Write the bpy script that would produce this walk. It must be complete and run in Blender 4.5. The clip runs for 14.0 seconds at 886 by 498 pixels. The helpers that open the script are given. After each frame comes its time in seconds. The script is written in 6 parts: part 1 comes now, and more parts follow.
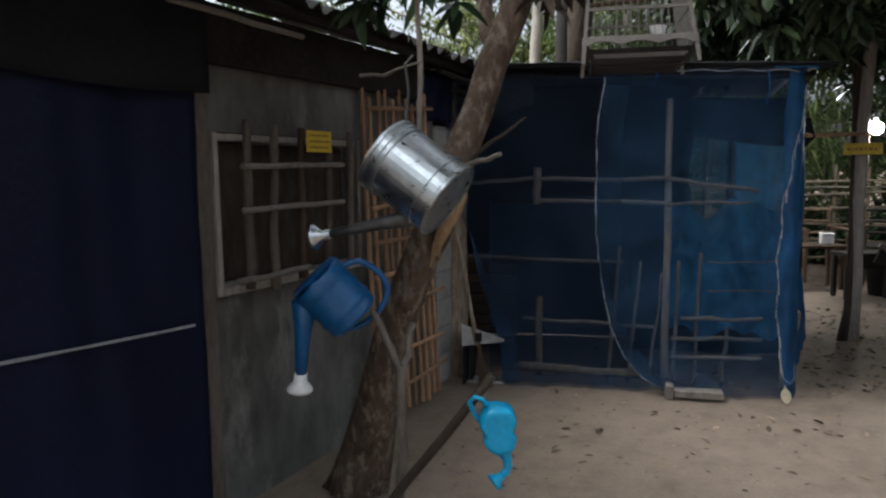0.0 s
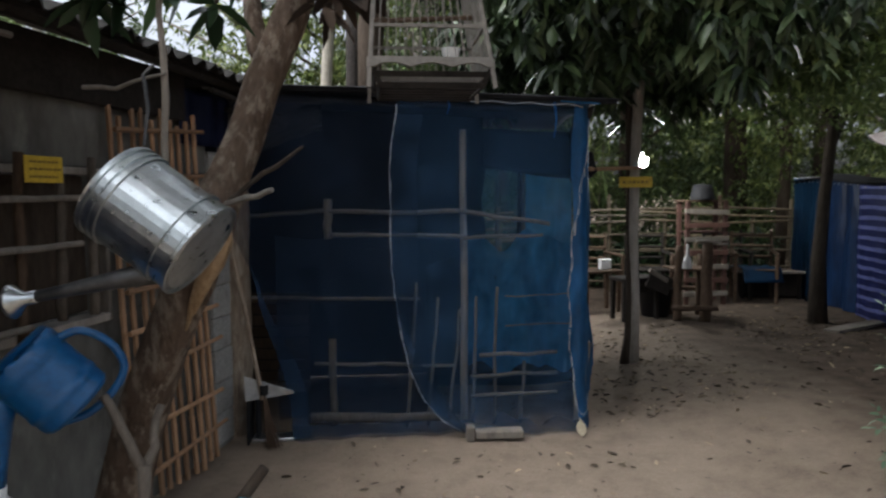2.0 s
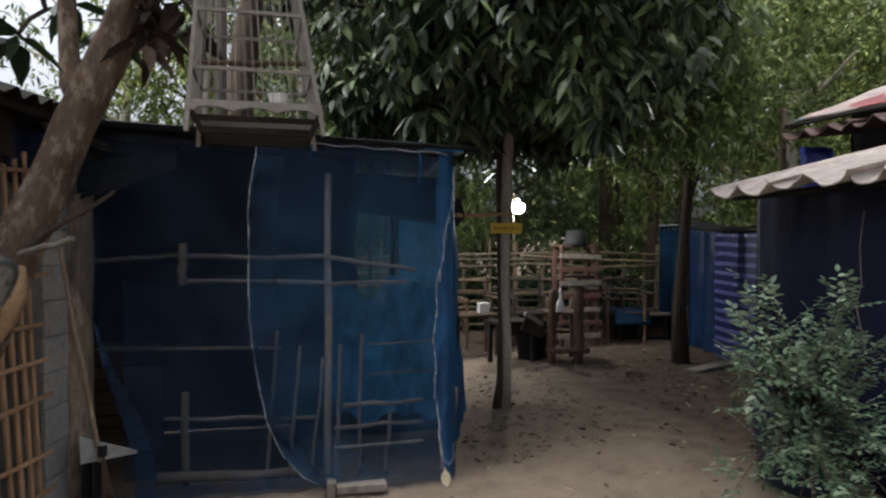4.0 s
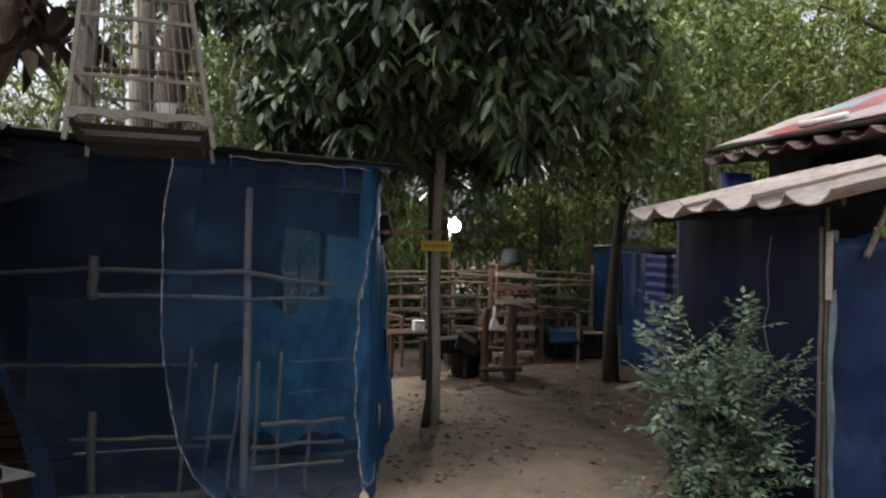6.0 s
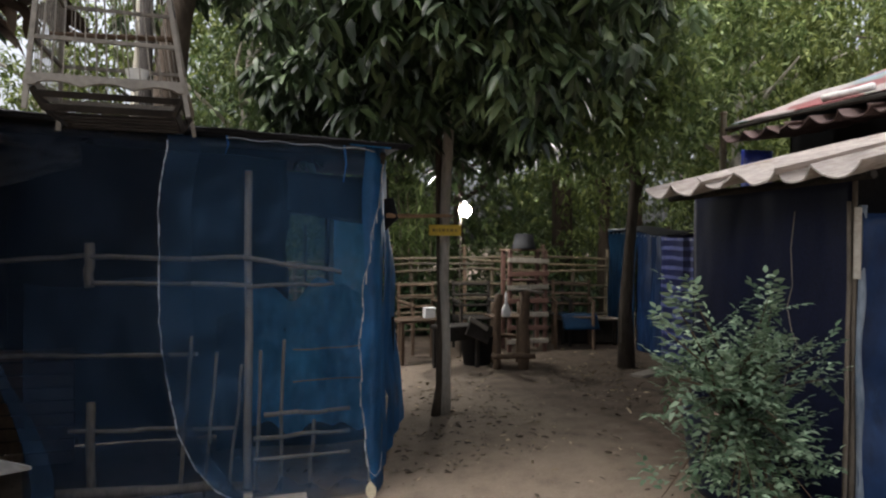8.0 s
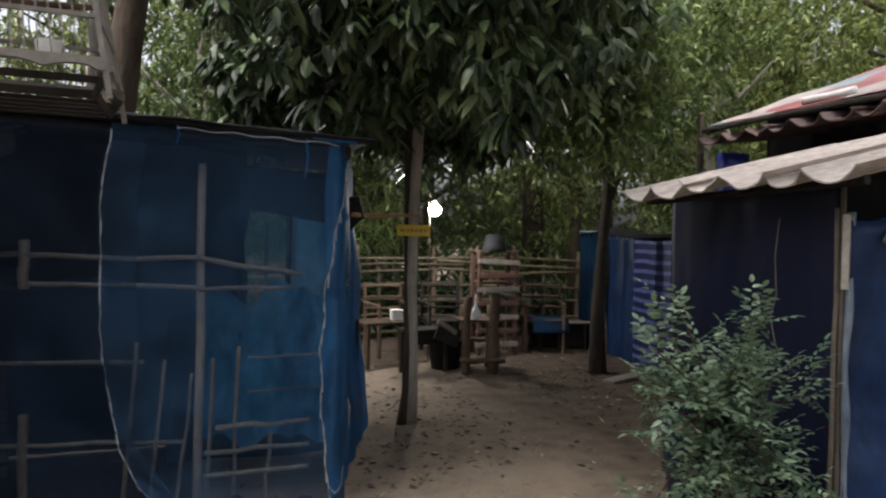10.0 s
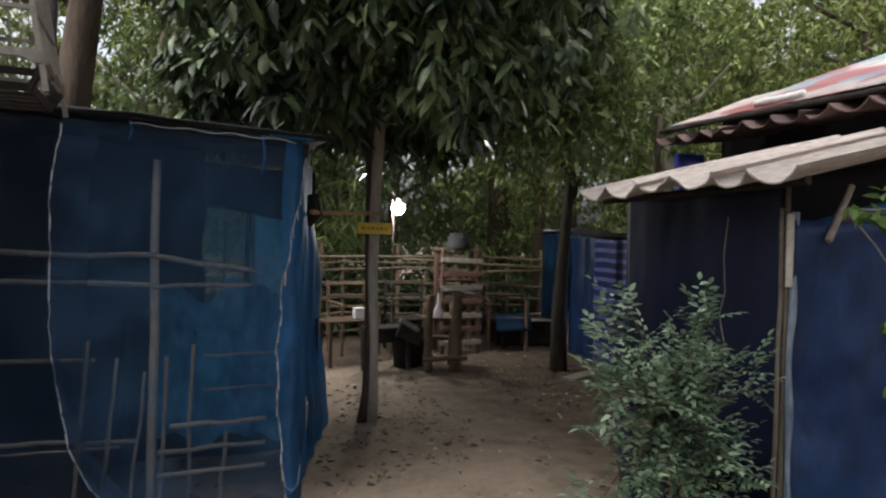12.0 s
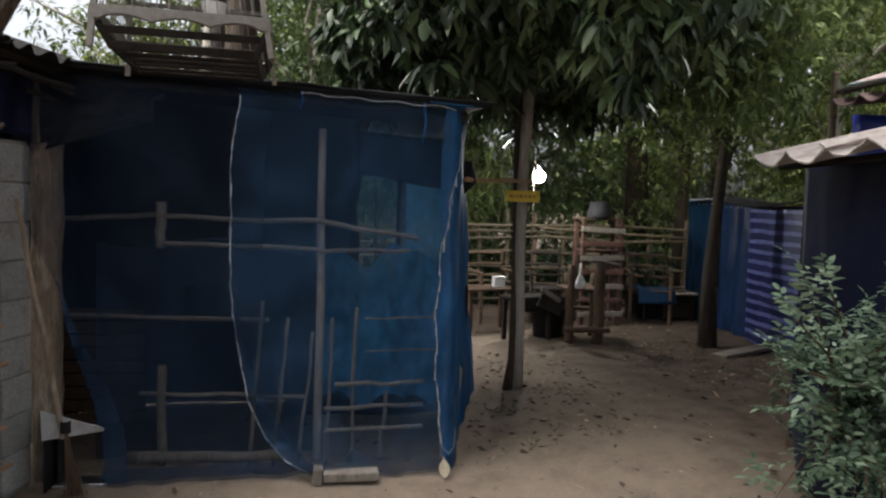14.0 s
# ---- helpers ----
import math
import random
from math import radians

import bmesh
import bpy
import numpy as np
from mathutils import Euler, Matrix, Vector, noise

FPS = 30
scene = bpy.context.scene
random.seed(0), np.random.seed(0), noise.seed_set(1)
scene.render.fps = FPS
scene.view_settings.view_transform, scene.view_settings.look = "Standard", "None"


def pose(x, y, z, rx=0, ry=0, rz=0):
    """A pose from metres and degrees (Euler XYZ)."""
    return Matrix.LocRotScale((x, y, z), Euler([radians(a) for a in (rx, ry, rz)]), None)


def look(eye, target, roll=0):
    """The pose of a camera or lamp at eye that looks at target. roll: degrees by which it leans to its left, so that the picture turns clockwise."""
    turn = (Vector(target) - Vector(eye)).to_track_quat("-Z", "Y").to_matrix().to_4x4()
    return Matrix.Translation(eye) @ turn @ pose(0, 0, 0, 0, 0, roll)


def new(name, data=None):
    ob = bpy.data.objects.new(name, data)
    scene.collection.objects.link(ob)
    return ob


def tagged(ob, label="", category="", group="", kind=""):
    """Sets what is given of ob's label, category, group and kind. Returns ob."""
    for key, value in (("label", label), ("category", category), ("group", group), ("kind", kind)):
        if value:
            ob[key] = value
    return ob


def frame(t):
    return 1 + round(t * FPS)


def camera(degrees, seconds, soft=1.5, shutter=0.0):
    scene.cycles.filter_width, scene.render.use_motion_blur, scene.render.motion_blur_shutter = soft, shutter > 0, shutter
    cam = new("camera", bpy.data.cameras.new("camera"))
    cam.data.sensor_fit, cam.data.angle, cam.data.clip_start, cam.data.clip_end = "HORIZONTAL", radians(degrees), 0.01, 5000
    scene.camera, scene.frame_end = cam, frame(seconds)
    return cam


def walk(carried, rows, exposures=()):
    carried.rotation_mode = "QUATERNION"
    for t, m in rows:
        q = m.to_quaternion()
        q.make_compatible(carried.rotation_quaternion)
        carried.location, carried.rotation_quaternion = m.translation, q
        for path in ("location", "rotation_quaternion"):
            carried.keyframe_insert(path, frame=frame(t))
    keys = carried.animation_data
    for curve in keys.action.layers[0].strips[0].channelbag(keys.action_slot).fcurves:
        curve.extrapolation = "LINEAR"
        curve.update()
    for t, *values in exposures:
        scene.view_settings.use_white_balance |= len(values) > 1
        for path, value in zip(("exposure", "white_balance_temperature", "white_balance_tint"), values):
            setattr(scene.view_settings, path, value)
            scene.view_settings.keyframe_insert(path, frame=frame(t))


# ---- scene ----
cam = camera(65.5, 14.0, soft=2.25, shutter=0.5)
PATH = [
    (0, (1.056, -0.184, 1.488), (0.685, 1.768, 1.262), -0.7),
    (0.5, (1.089, -0.102, 1.501), (0.788, 1.861, 1.263), -1.0),
    (1, (1.091, 0.037, 1.515), (0.915, 2.017, 1.291), -1.1),
    (1.5, (1.081, 0.161, 1.527), (1.117, 2.153, 1.342), -0.7),
    (2, (1.089, 0.216, 1.529), (1.293, 2.2, 1.37), -0.4),
    (2.5, (1.121, 0.238, 1.536), (1.41, 2.214, 1.419), -1.1),
    (3, (1.184, 0.237, 1.544), (1.566, 2.199, 1.47), -0.8),
    (3.5, (1.241, 0.25, 1.556), (1.688, 2.199, 1.503), -0.2),
    (6, (1.462, 0.218, 1.561), (2.102, 2.113, 1.572), 1.1),
    (6.5, (1.465, 0.233, 1.549), (2.102, 2.129, 1.578), 1.6),
    (7, (1.509, 0.218, 1.525), (2.064, 2.139, 1.5), 1.1),
    (7.5, (1.543, 0.272, 1.524), (2.122, 2.186, 1.501), 0.7),
    (10, (1.641, 0.592, 1.547), (2.326, 2.471, 1.521), 1.2),
    (10.5, (1.672, 0.588, 1.552), (2.43, 2.438, 1.531), 1.4),
    (11, (1.669, 0.585, 1.548), (2.492, 2.408, 1.547), 1.5),
    (11.5, (1.682, 0.569, 1.546), (2.494, 2.396, 1.528), 1.2),
    (12, (1.693, 0.551, 1.542), (2.463, 2.397, 1.515), 1.4),
    (12.5, (1.682, 0.566, 1.536), (2.381, 2.439, 1.483), 1.6),
    (13, (1.642, 0.585, 1.522), (2.14, 2.521, 1.463), 1.1),
    (13.5, (1.566, 0.619, 1.531), (1.957, 2.578, 1.432), 1.5),
    (14, (1.512, 0.655, 1.525), (1.947, 2.604, 1.4), 1.7),
]
walk(cam, [(t, look(eye, target, roll)) for t, eye, target, roll in PATH], exposures=[(0, 1.74, 5950, 8), (3.5, 1.76, 6150, 9), (6, 1.86, 6350, 10), (12.5, 1.88, 6350, 10), (14, 1.88, 6300, 10)])

# ---------------------------------------------------------------- world and light
SUN_EL, SUN_AZ = radians(70), radians(250)
world = bpy.data.worlds.new("world")
scene.world = world
world.use_nodes = True
wn = world.node_tree.nodes
sky = wn.new("ShaderNodeTexSky")
sky.sky_type, sky.sun_disc = "NISHITA", False
sky.sun_elevation, sky.sun_rotation = SUN_EL, SUN_AZ
sky.air_density, sky.dust_density, sky.ozone_density = 0.6, 10.0, 0.5
wn["Background"].inputs["Strength"].default_value = 0.15
overcast = wn.new("ShaderNodeHueSaturation")
overcast.inputs["Saturation"].default_value = 0.35
world.node_tree.links.new(sky.outputs[0], overcast.inputs["Color"])
world.node_tree.links.new(overcast.outputs[0], wn["Background"].inputs["Color"])
sun_data = bpy.data.lights.new("sun", "SUN")
sun_data.energy, sun_data.angle, sun_data.color = 0.2, radians(50), (1.0, 0.96, 0.9)
sun = new("sun", sun_data)
sun.matrix_world = look((math.sin(SUN_AZ) * math.cos(SUN_EL) * 30, math.cos(SUN_AZ) * math.cos(SUN_EL) * 30, math.sin(SUN_EL) * 30), (0, 0, 0))

rng = np.random.default_rng(7)
rnd = random.Random(11)


# ---------------------------------------------------------------- materials
def nodes_of(name):
    m = bpy.data.materials.new(name)
    m.use_nodes = True
    return m, m.node_tree.nodes, m.node_tree.links, m.node_tree.nodes["Principled BSDF"]


def noise_node(n, l, coord, scale, detail=6, rough=0.6):
    t = n.new("ShaderNodeTexNoise")
    t.inputs["Scale"].default_value, t.inputs["Detail"].default_value, t.inputs["Roughness"].default_value = scale, detail, rough
    l.new(coord, t.inputs["Vector"])
    return t.outputs["Fac"]


def ramp(n, l, fac, stops):
    r = n.new("ShaderNodeValToRGB")
    e = r.color_ramp.elements
    while len(e) < len(stops):
        e.new(0.5)
    for k, (p, c) in zip(e, stops):
        k.position, k.color = p, (*c, 1)
    l.new(fac, r.inputs["Fac"])
    return r.outputs["Color"]


def mixed(n, l, fac, a, b, mode="MIX"):
    m = n.new("ShaderNodeMix")
    m.data_type, m.blend_type = "RGBA", mode
    for key, v in ((0, fac), (6, a), (7, b)):
        if hasattr(v, "is_linked"):
            l.new(v, m.inputs[key])
        else:
            m.inputs[key].default_value = v if key == 0 else (*v, 1)
    return m.outputs[2]


def surface(name, dark, light, big=2.0, fine=40.0, rough=0.8, metal=0.0, bump=0.3, stretch=(1, 1, 1), stain=None, vary=0.25, depth=0.01, stain_at=(0.54, 0.72), gloss=0.5):
    """A worn surface: two tones over two scales of noise, stains, and fine relief."""
    m, n, l, b = nodes_of(name)
    tc = n.new("ShaderNodeTexCoord")
    mp = n.new("ShaderNodeMapping")
    mp.inputs["Scale"].default_value = stretch
    info = n.new("ShaderNodeObjectInfo")
    l.new(tc.outputs["Object"], mp.inputs["Vector"])
    co = mp.outputs["Vector"]
    a = noise_node(n, l, co, big, 5)
    f = noise_node(n, l, co, fine, 8, 0.65)
    c1 = ramp(n, l, a, [(0.32, dark), (0.68, light)])
    c2 = ramp(n, l, f, [(0.3, tuple(v * 0.62 for v in dark)), (0.7, tuple(min(1, v * 1.12) for v in light))])
    c = mixed(n, l, 0.5, c1, c2)
    if stain:
        s = noise_node(n, l, co, big * 2.7, 9, 0.7)
        sm = n.new("ShaderNodeMapRange")
        sm.inputs[1].default_value, sm.inputs[2].default_value = stain_at
        l.new(s, sm.inputs[0])
        c = mixed(n, l, sm.outputs[0], c, stain)
    if vary:
        hv = n.new("ShaderNodeHueSaturation")
        mr = n.new("ShaderNodeMapRange")
        mr.inputs[3].default_value, mr.inputs[4].default_value = 1 - vary, 1 + vary
        l.new(info.outputs["Random"], mr.inputs[0])
        l.new(mr.outputs[0], hv.inputs["Value"])
        l.new(c, hv.inputs["Color"])
        c = hv.outputs["Color"]
    l.new(c, b.inputs["Base Color"])
    rr = n.new("ShaderNodeMapRange")
    rr.inputs[3].default_value, rr.inputs[4].default_value = max(0.05, rough - 0.12), min(1, rough + 0.12)
    l.new(f, rr.inputs[0])
    l.new(rr.outputs[0], b.inputs["Roughness"])
    b.inputs["Metallic"].default_value = metal
    b.inputs["Specular IOR Level"].default_value = gloss
    bp = n.new("ShaderNodeBump")
    bp.inputs["Strength"].default_value, bp.inputs["Distance"].default_value = bump, depth
    l.new(f, bp.inputs["Height"])
    l.new(bp.outputs[0], b.inputs["Normal"])
    return m


def leaf_material(name, dark, light, shine=0.35, thin=0.35):
    m, n, l, b = nodes_of(name)
    geo = n.new("ShaderNodeNewGeometry")
    tc = n.new("ShaderNodeTexCoord")
    c = ramp(n, l, geo.outputs["Random Per Island"], [(0.0, tuple(v * 0.6 for v in dark)), (0.5, dark), (0.85, light), (1.0, tuple(v * 1.8 for v in light))])
    patch = noise_node(n, l, tc.outputs["Object"], 1.3, 3)
    c = mixed(n, l, 0.3, c, ramp(n, l, patch, [(0.35, dark), (0.65, light)]))
    l.new(c, b.inputs["Base Color"])
    b.inputs["Roughness"].default_value = shine
    b.inputs["Specular IOR Level"].default_value = 0.3
    tr = n.new("ShaderNodeBsdfTranslucent")
    l.new(c, tr.inputs["Color"])
    mx = n.new("ShaderNodeMixShader")
    mx.inputs[0].default_value = thin
    l.new(b.outputs[0], mx.inputs[1])
    l.new(tr.outputs[0], mx.inputs[2])
    l.new(mx.outputs[0], n["Material Output"].inputs["Surface"])
    return m


def net_material(name, colour, cover):
    """Woven plastic screen: part open, part threads, which let some light through."""
    m, n, l, b = nodes_of(name)
    tc = n.new("ShaderNodeTexCoord")
    mp = n.new("ShaderNodeMapping")
    mp.inputs["Scale"].default_value = (1, 1, 0.22)
    l.new(tc.outputs["Object"], mp.inputs["Vector"])
    a = noise_node(n, l, tc.outputs["Object"], 1.9, 7, 0.68)
    f = noise_node(n, l, mp.outputs["Vector"], 13, 6, 0.6)
    # upright streaks put the light and shade of folds into the colour
    c = mixed(n, l, 0.45, ramp(n, l, a, [(0.3, tuple(v * 0.4 for v in colour)), (0.7, tuple(v * 1.6 for v in colour))]), ramp(n, l, f, [(0.3, tuple(v * 0.4 for v in colour)), (0.6, colour), (0.78, tuple(v * 1.9 for v in colour))]))
    l.new(c, b.inputs["Base Color"])
    b.inputs["Roughness"].default_value = 0.6
    b.inputs["Specular IOR Level"].default_value = 0.25
    tl = n.new("ShaderNodeBsdfTranslucent")
    l.new(c, tl.inputs["Color"])
    mx = n.new("ShaderNodeMixShader")
    mx.inputs[0].default_value = 0.4
    l.new(b.outputs[0], mx.inputs[1])
    l.new(tl.outputs[0], mx.inputs[2])
    tp = n.new("ShaderNodeBsdfTransparent")
    mr = n.new("ShaderNodeMapRange")
    mr.inputs[1].default_value, mr.inputs[2].default_value = 0.25, 0.75
    mr.inputs[3].default_value, mr.inputs[4].default_value = cover - 0.13, cover + 0.13
    l.new(a, mr.inputs[0])
    m2 = n.new("ShaderNodeMixShader")
    l.new(mr.outputs[0], m2.inputs[0])
    l.new(tp.outputs[0], m2.inputs[1])
    l.new(mx.outputs[0], m2.inputs[2])
    l.new(m2.outputs[0], n["Material Output"].inputs["Surface"])
    return m


def striped_material(name, dark, light, period, share):
    m, n, l, b = nodes_of(name)
    tc = n.new("ShaderNodeTexCoord")
    sx = n.new("ShaderNodeSeparateXYZ")
    l.new(tc.outputs["Object"], sx.inputs[0])
    wob = noise_node(n, l, tc.outputs["Object"], 3, 3)
    ad = n.new("ShaderNodeMath")
    ad.operation = "MULTIPLY_ADD"
    ad.inputs[1].default_value = 0.05
    l.new(wob, ad.inputs[0])
    l.new(sx.outputs[2], ad.inputs[2])
    md = n.new("ShaderNodeMath")
    md.operation = "PINGPONG"
    md.inputs[1].default_value = period
    l.new(ad.outputs[0], md.inputs[0])
    gt = n.new("ShaderNodeMath")
    gt.operation = "GREATER_THAN"
    gt.inputs[1].default_value = period * (1 - share)
    l.new(md.outputs[0], gt.inputs[0])
    f = noise_node(n, l, tc.outputs["Object"], 9, 6)
    c = mixed(n, l, gt.outputs[0], dark, light)
    c = mixed(n, l, 0.5, c, ramp(n, l, f, [(0.3, (0.3, 0.3, 0.3)), (0.7, (1, 1, 1))]), "MULTIPLY")
    l.new(c, b.inputs["Base Color"])
    b.inputs["Roughness"].default_value = 0.45
    return m


def print_material(name):
    """A weathered printed banner: blocks of red, white and blue, faded."""
    m, n, l, b = nodes_of(name)
    tc = n.new("ShaderNodeTexCoord")
    v = n.new("ShaderNodeTexVoronoi")
    v.inputs["Scale"].default_value = 2.1
    l.new(tc.outputs["Object"], v.inputs["Vector"])
    sx = n.new("ShaderNodeSeparateColor")
    l.new(v.outputs["Color"], sx.inputs[0])
    c = ramp(n, l, sx.outputs[0], [(0.0, (0.22, 0.045, 0.05)), (0.42, (0.3, 0.1, 0.105)), (0.5, (0.42, 0.37, 0.36)), (0.76, (0.38, 0.36, 0.35)), (0.86, (0.15, 0.27, 0.38)), (1.0, (0.22, 0.3, 0.25))])
    f = noise_node(n, l, tc.outputs["Object"], 6, 8, 0.7)
    c = mixed(n, l, 0.8, c, ramp(n, l, f, [(0.35, (0.4, 0.33, 0.32)), (0.65, (0.95, 0.9, 0.88))]), "MULTIPLY")
    l.new(c, b.inputs["Base Color"])
    b.inputs["Roughness"].default_value = 0.5
    return m


def ground_material():
    m, n, l, b = nodes_of("trodden_earth")
    tc = n.new("ShaderNodeTexCoord")
    co = tc.outputs["Object"]
    a = noise_node(n, l, co, 0.7, 6, 0.6)
    d = noise_node(n, l, co, 5.5, 9, 0.7)
    f = noise_node(n, l, co, 70, 8, 0.7)
    c = ramp(n, l, a, [(0.3, (0.115, 0.09, 0.067)), (0.7, (0.26, 0.208, 0.16))])
    c = mixed(n, l, 0.5, c, ramp(n, l, d, [(0.32, (0.11, 0.082, 0.058)), (0.5, (0.22, 0.172, 0.128)), (0.72, (0.29, 0.24, 0.185))]))
    c = mixed(n, l, 0.22, c, ramp(n, l, f, [(0.3, (0.08, 0.058, 0.04)), (0.7, (0.36, 0.295, 0.225))]))
    # off the trodden way, shade by the hut and fence painted as dark earth
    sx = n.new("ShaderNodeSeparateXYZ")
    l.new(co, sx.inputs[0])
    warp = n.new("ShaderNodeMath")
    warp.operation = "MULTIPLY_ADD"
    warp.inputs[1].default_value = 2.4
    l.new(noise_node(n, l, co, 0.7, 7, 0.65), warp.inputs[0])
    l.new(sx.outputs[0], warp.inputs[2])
    hut_shade = n.new("ShaderNodeMapRange")
    hut_shade.inputs[1].default_value, hut_shade.inputs[2].default_value, hut_shade.inputs[4].default_value = 4.9, 5.7, 0.88
    l.new(warp.outputs[0], hut_shade.inputs[0])
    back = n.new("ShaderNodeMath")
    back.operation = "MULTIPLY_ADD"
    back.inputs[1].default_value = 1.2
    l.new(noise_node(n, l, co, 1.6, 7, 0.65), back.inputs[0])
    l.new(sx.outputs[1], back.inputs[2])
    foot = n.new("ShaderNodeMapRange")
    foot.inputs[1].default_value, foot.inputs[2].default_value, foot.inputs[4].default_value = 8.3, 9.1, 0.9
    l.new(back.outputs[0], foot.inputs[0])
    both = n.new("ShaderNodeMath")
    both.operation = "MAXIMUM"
    l.new(hut_shade.outputs[0], both.inputs[0])
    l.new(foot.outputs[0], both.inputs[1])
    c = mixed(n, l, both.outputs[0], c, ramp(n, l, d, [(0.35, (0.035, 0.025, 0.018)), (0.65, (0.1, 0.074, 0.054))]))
    l.new(c, b.inputs["Base Color"])
    b.inputs["Roughness"].default_value = 0.95
    b.inputs["Specular IOR Level"].default_value = 0.2
    sm = n.new("ShaderNodeMath")
    sm.operation = "MULTIPLY_ADD"
    sm.inputs[1].default_value = 3.0
    l.new(d, sm.inputs[0])
    l.new(f, sm.inputs[2])
    bp = n.new("ShaderNodeBump")
    bp.inputs["Strength"].default_value, bp.inputs["Distance"].default_value = 0.45, 0.02
    l.new(sm.outputs[0], bp.inputs["Height"])
    l.new(bp.outputs[0], b.inputs["Normal"])
    return m


def glow_material(name, colour, strength):
    m, n, l, b = nodes_of(name)
    b.inputs["Emission Color"].default_value = (*colour, 1)
    b.inputs["Emission Strength"].default_value = strength
    return m


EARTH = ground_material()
PLASTER = surface("grey_plaster", (0.06, 0.058, 0.052), (0.18, 0.176, 0.16), 2.1, 8, 0.9, bump=0.3, stretch=(1, 1, 0.45), stain=(0.25, 0.24, 0.215), stain_at=(0.55, 0.75), vary=0.05, gloss=0.15)
BLOCK = surface("cement_block", (0.25, 0.246, 0.23), (0.41, 0.4, 0.375), 4, 60, 0.92, bump=0.5, stain=(0.17, 0.16, 0.14), vary=0.12)
MORTAR = surface("mortar", (0.15, 0.145, 0.13), (0.25, 0.24, 0.215), 6, 60, 0.95, vary=0)
BARK = surface("pale_brown_bark", (0.06, 0.041, 0.029), (0.19, 0.138, 0.1), 9, 34, 0.9, bump=1.0, stretch=(1, 1, 0.4), stain=(0.27, 0.22, 0.17), vary=0, depth=0.03, stain_at=(0.5, 0.6), gloss=0.15)
SLAB_WOOD = surface("split_log_face", (0.16, 0.11, 0.076), (0.42, 0.33, 0.24), 8, 34, 0.85, bump=0.8, stretch=(1, 1, 0.3), stain=(0.44, 0.37, 0.28), vary=0, depth=0.02, stain_at=(0.5, 0.62))
DARK_BARK = surface("dark_bark", (0.03, 0.022, 0.016), (0.085, 0.066, 0.05), 6, 30, 0.95, bump=0.9, stretch=(1, 1, 0.3), vary=0.15, depth=0.02, gloss=0.15)
SIDE_BARK = surface("blackish_bark", (0.024, 0.02, 0.016), (0.075, 0.062, 0.05), 6, 30, 0.95, bump=0.9, stretch=(1, 1, 0.3), vary=0.1, depth=0.02, gloss=0.1)
PALE_BARK = surface("pale_far_bark", (0.17, 0.155, 0.125), (0.32, 0.3, 0.25), 4, 20, 0.9, stretch=(1, 1, 0.4))
CUT_WOOD = surface("fresh_cut_wood", (0.26, 0.16, 0.08), (0.46, 0.32, 0.18), 12, 60, 0.75, stain=(0.2, 0.11, 0.05), vary=0)
GREY_WOOD = surface("weathered_grey_wood", (0.105, 0.092, 0.075), (0.235, 0.207, 0.172), 5, 45, 0.85, bump=0.5, stretch=(1, 1, 0.25), vary=0.22)
DARK_STICK = surface("dark_weathered_stick", (0.07, 0.058, 0.047), (0.16, 0.135, 0.11), 6, 45, 0.85, bump=0.6, stretch=(1, 1, 0.3), vary=0.25, gloss=0.15)
BROWN_WOOD = surface("old_brown_wood", (0.05, 0.034, 0.023), (0.125, 0.085, 0.058), 5, 45, 0.8, bump=0.5, stretch=(1, 1, 0.3), vary=0.25, gloss=0.15)
RED_WOOD = surface("reddish_wood", (0.05, 0.022, 0.016), (0.12, 0.056, 0.04), 5, 40, 0.75, bump=0.4, vary=0.25)
BLACK_WOOD = surface("near_black_wood", (0.012, 0.01, 0.009), (0.035, 0.03, 0.026), 5, 40, 0.9, vary=0.2, gloss=0.15)
BAMBOO = surface("tan_split_bamboo", (0.22, 0.118, 0.06), (0.39, 0.235, 0.13), 6, 50, 0.6, bump=0.35, stretch=(1, 1, 0.2), vary=0.3)
FENCE_BAMBOO = surface("dry_bamboo", (0.034, 0.026, 0.016), (0.125, 0.095, 0.054), 4, 40, 0.5, bump=0.3, vary=0.4)
POST_WOOD = surface("light_grey_wood", (0.24, 0.21, 0.18), (0.4, 0.365, 0.32), 5, 45, 0.85, bump=0.5, stretch=(1, 1, 0.25), vary=0.1)
CAGE_WOOD = surface("bare_cage_wood", (0.13, 0.117, 0.1), (0.22, 0.2, 0.172), 8, 60, 0.7, bump=0.25, vary=0.12)
ZINC = surface("galvanised_steel", (0.42, 0.46, 0.47), (0.66, 0.7, 0.71), 5, 26, 0.3, metal=1.0, bump=0.03, vary=0, stain=(0.4, 0.43, 0.44))
DARK_STEEL = surface("dark_steel", (0.05, 0.05, 0.05), (0.12, 0.12, 0.12), 8, 30, 0.5, metal=0.8, bump=0.1)
PALE_STEEL = surface("pale_sheet_metal", (0.5, 0.51, 0.5), (0.7, 0.71, 0.7), 8, 30, 0.6, metal=0.2, bump=0.1)
STEEL = surface("dull_steel", (0.3, 0.31, 0.32), (0.5, 0.51, 0.52), 8, 30, 0.4, metal=1.0, bump=0.1)
BLUE_PLASTIC = surface("blue_plastic", (0.005, 0.065, 0.19), (0.01, 0.1, 0.27), 4, 60, 0.35, bump=0.06, vary=0)
DARK_BLUE_PLASTIC = surface("dark_blue_plastic", (0.005, 0.01, 0.03), (0.009, 0.018, 0.045), 4, 60, 0.55, bump=0.06, vary=0)
SKY_PLASTIC = surface("light_blue_plastic", (0.01, 0.27, 0.5), (0.015, 0.35, 0.6), 4, 60, 0.35, bump=0.06, vary=0)
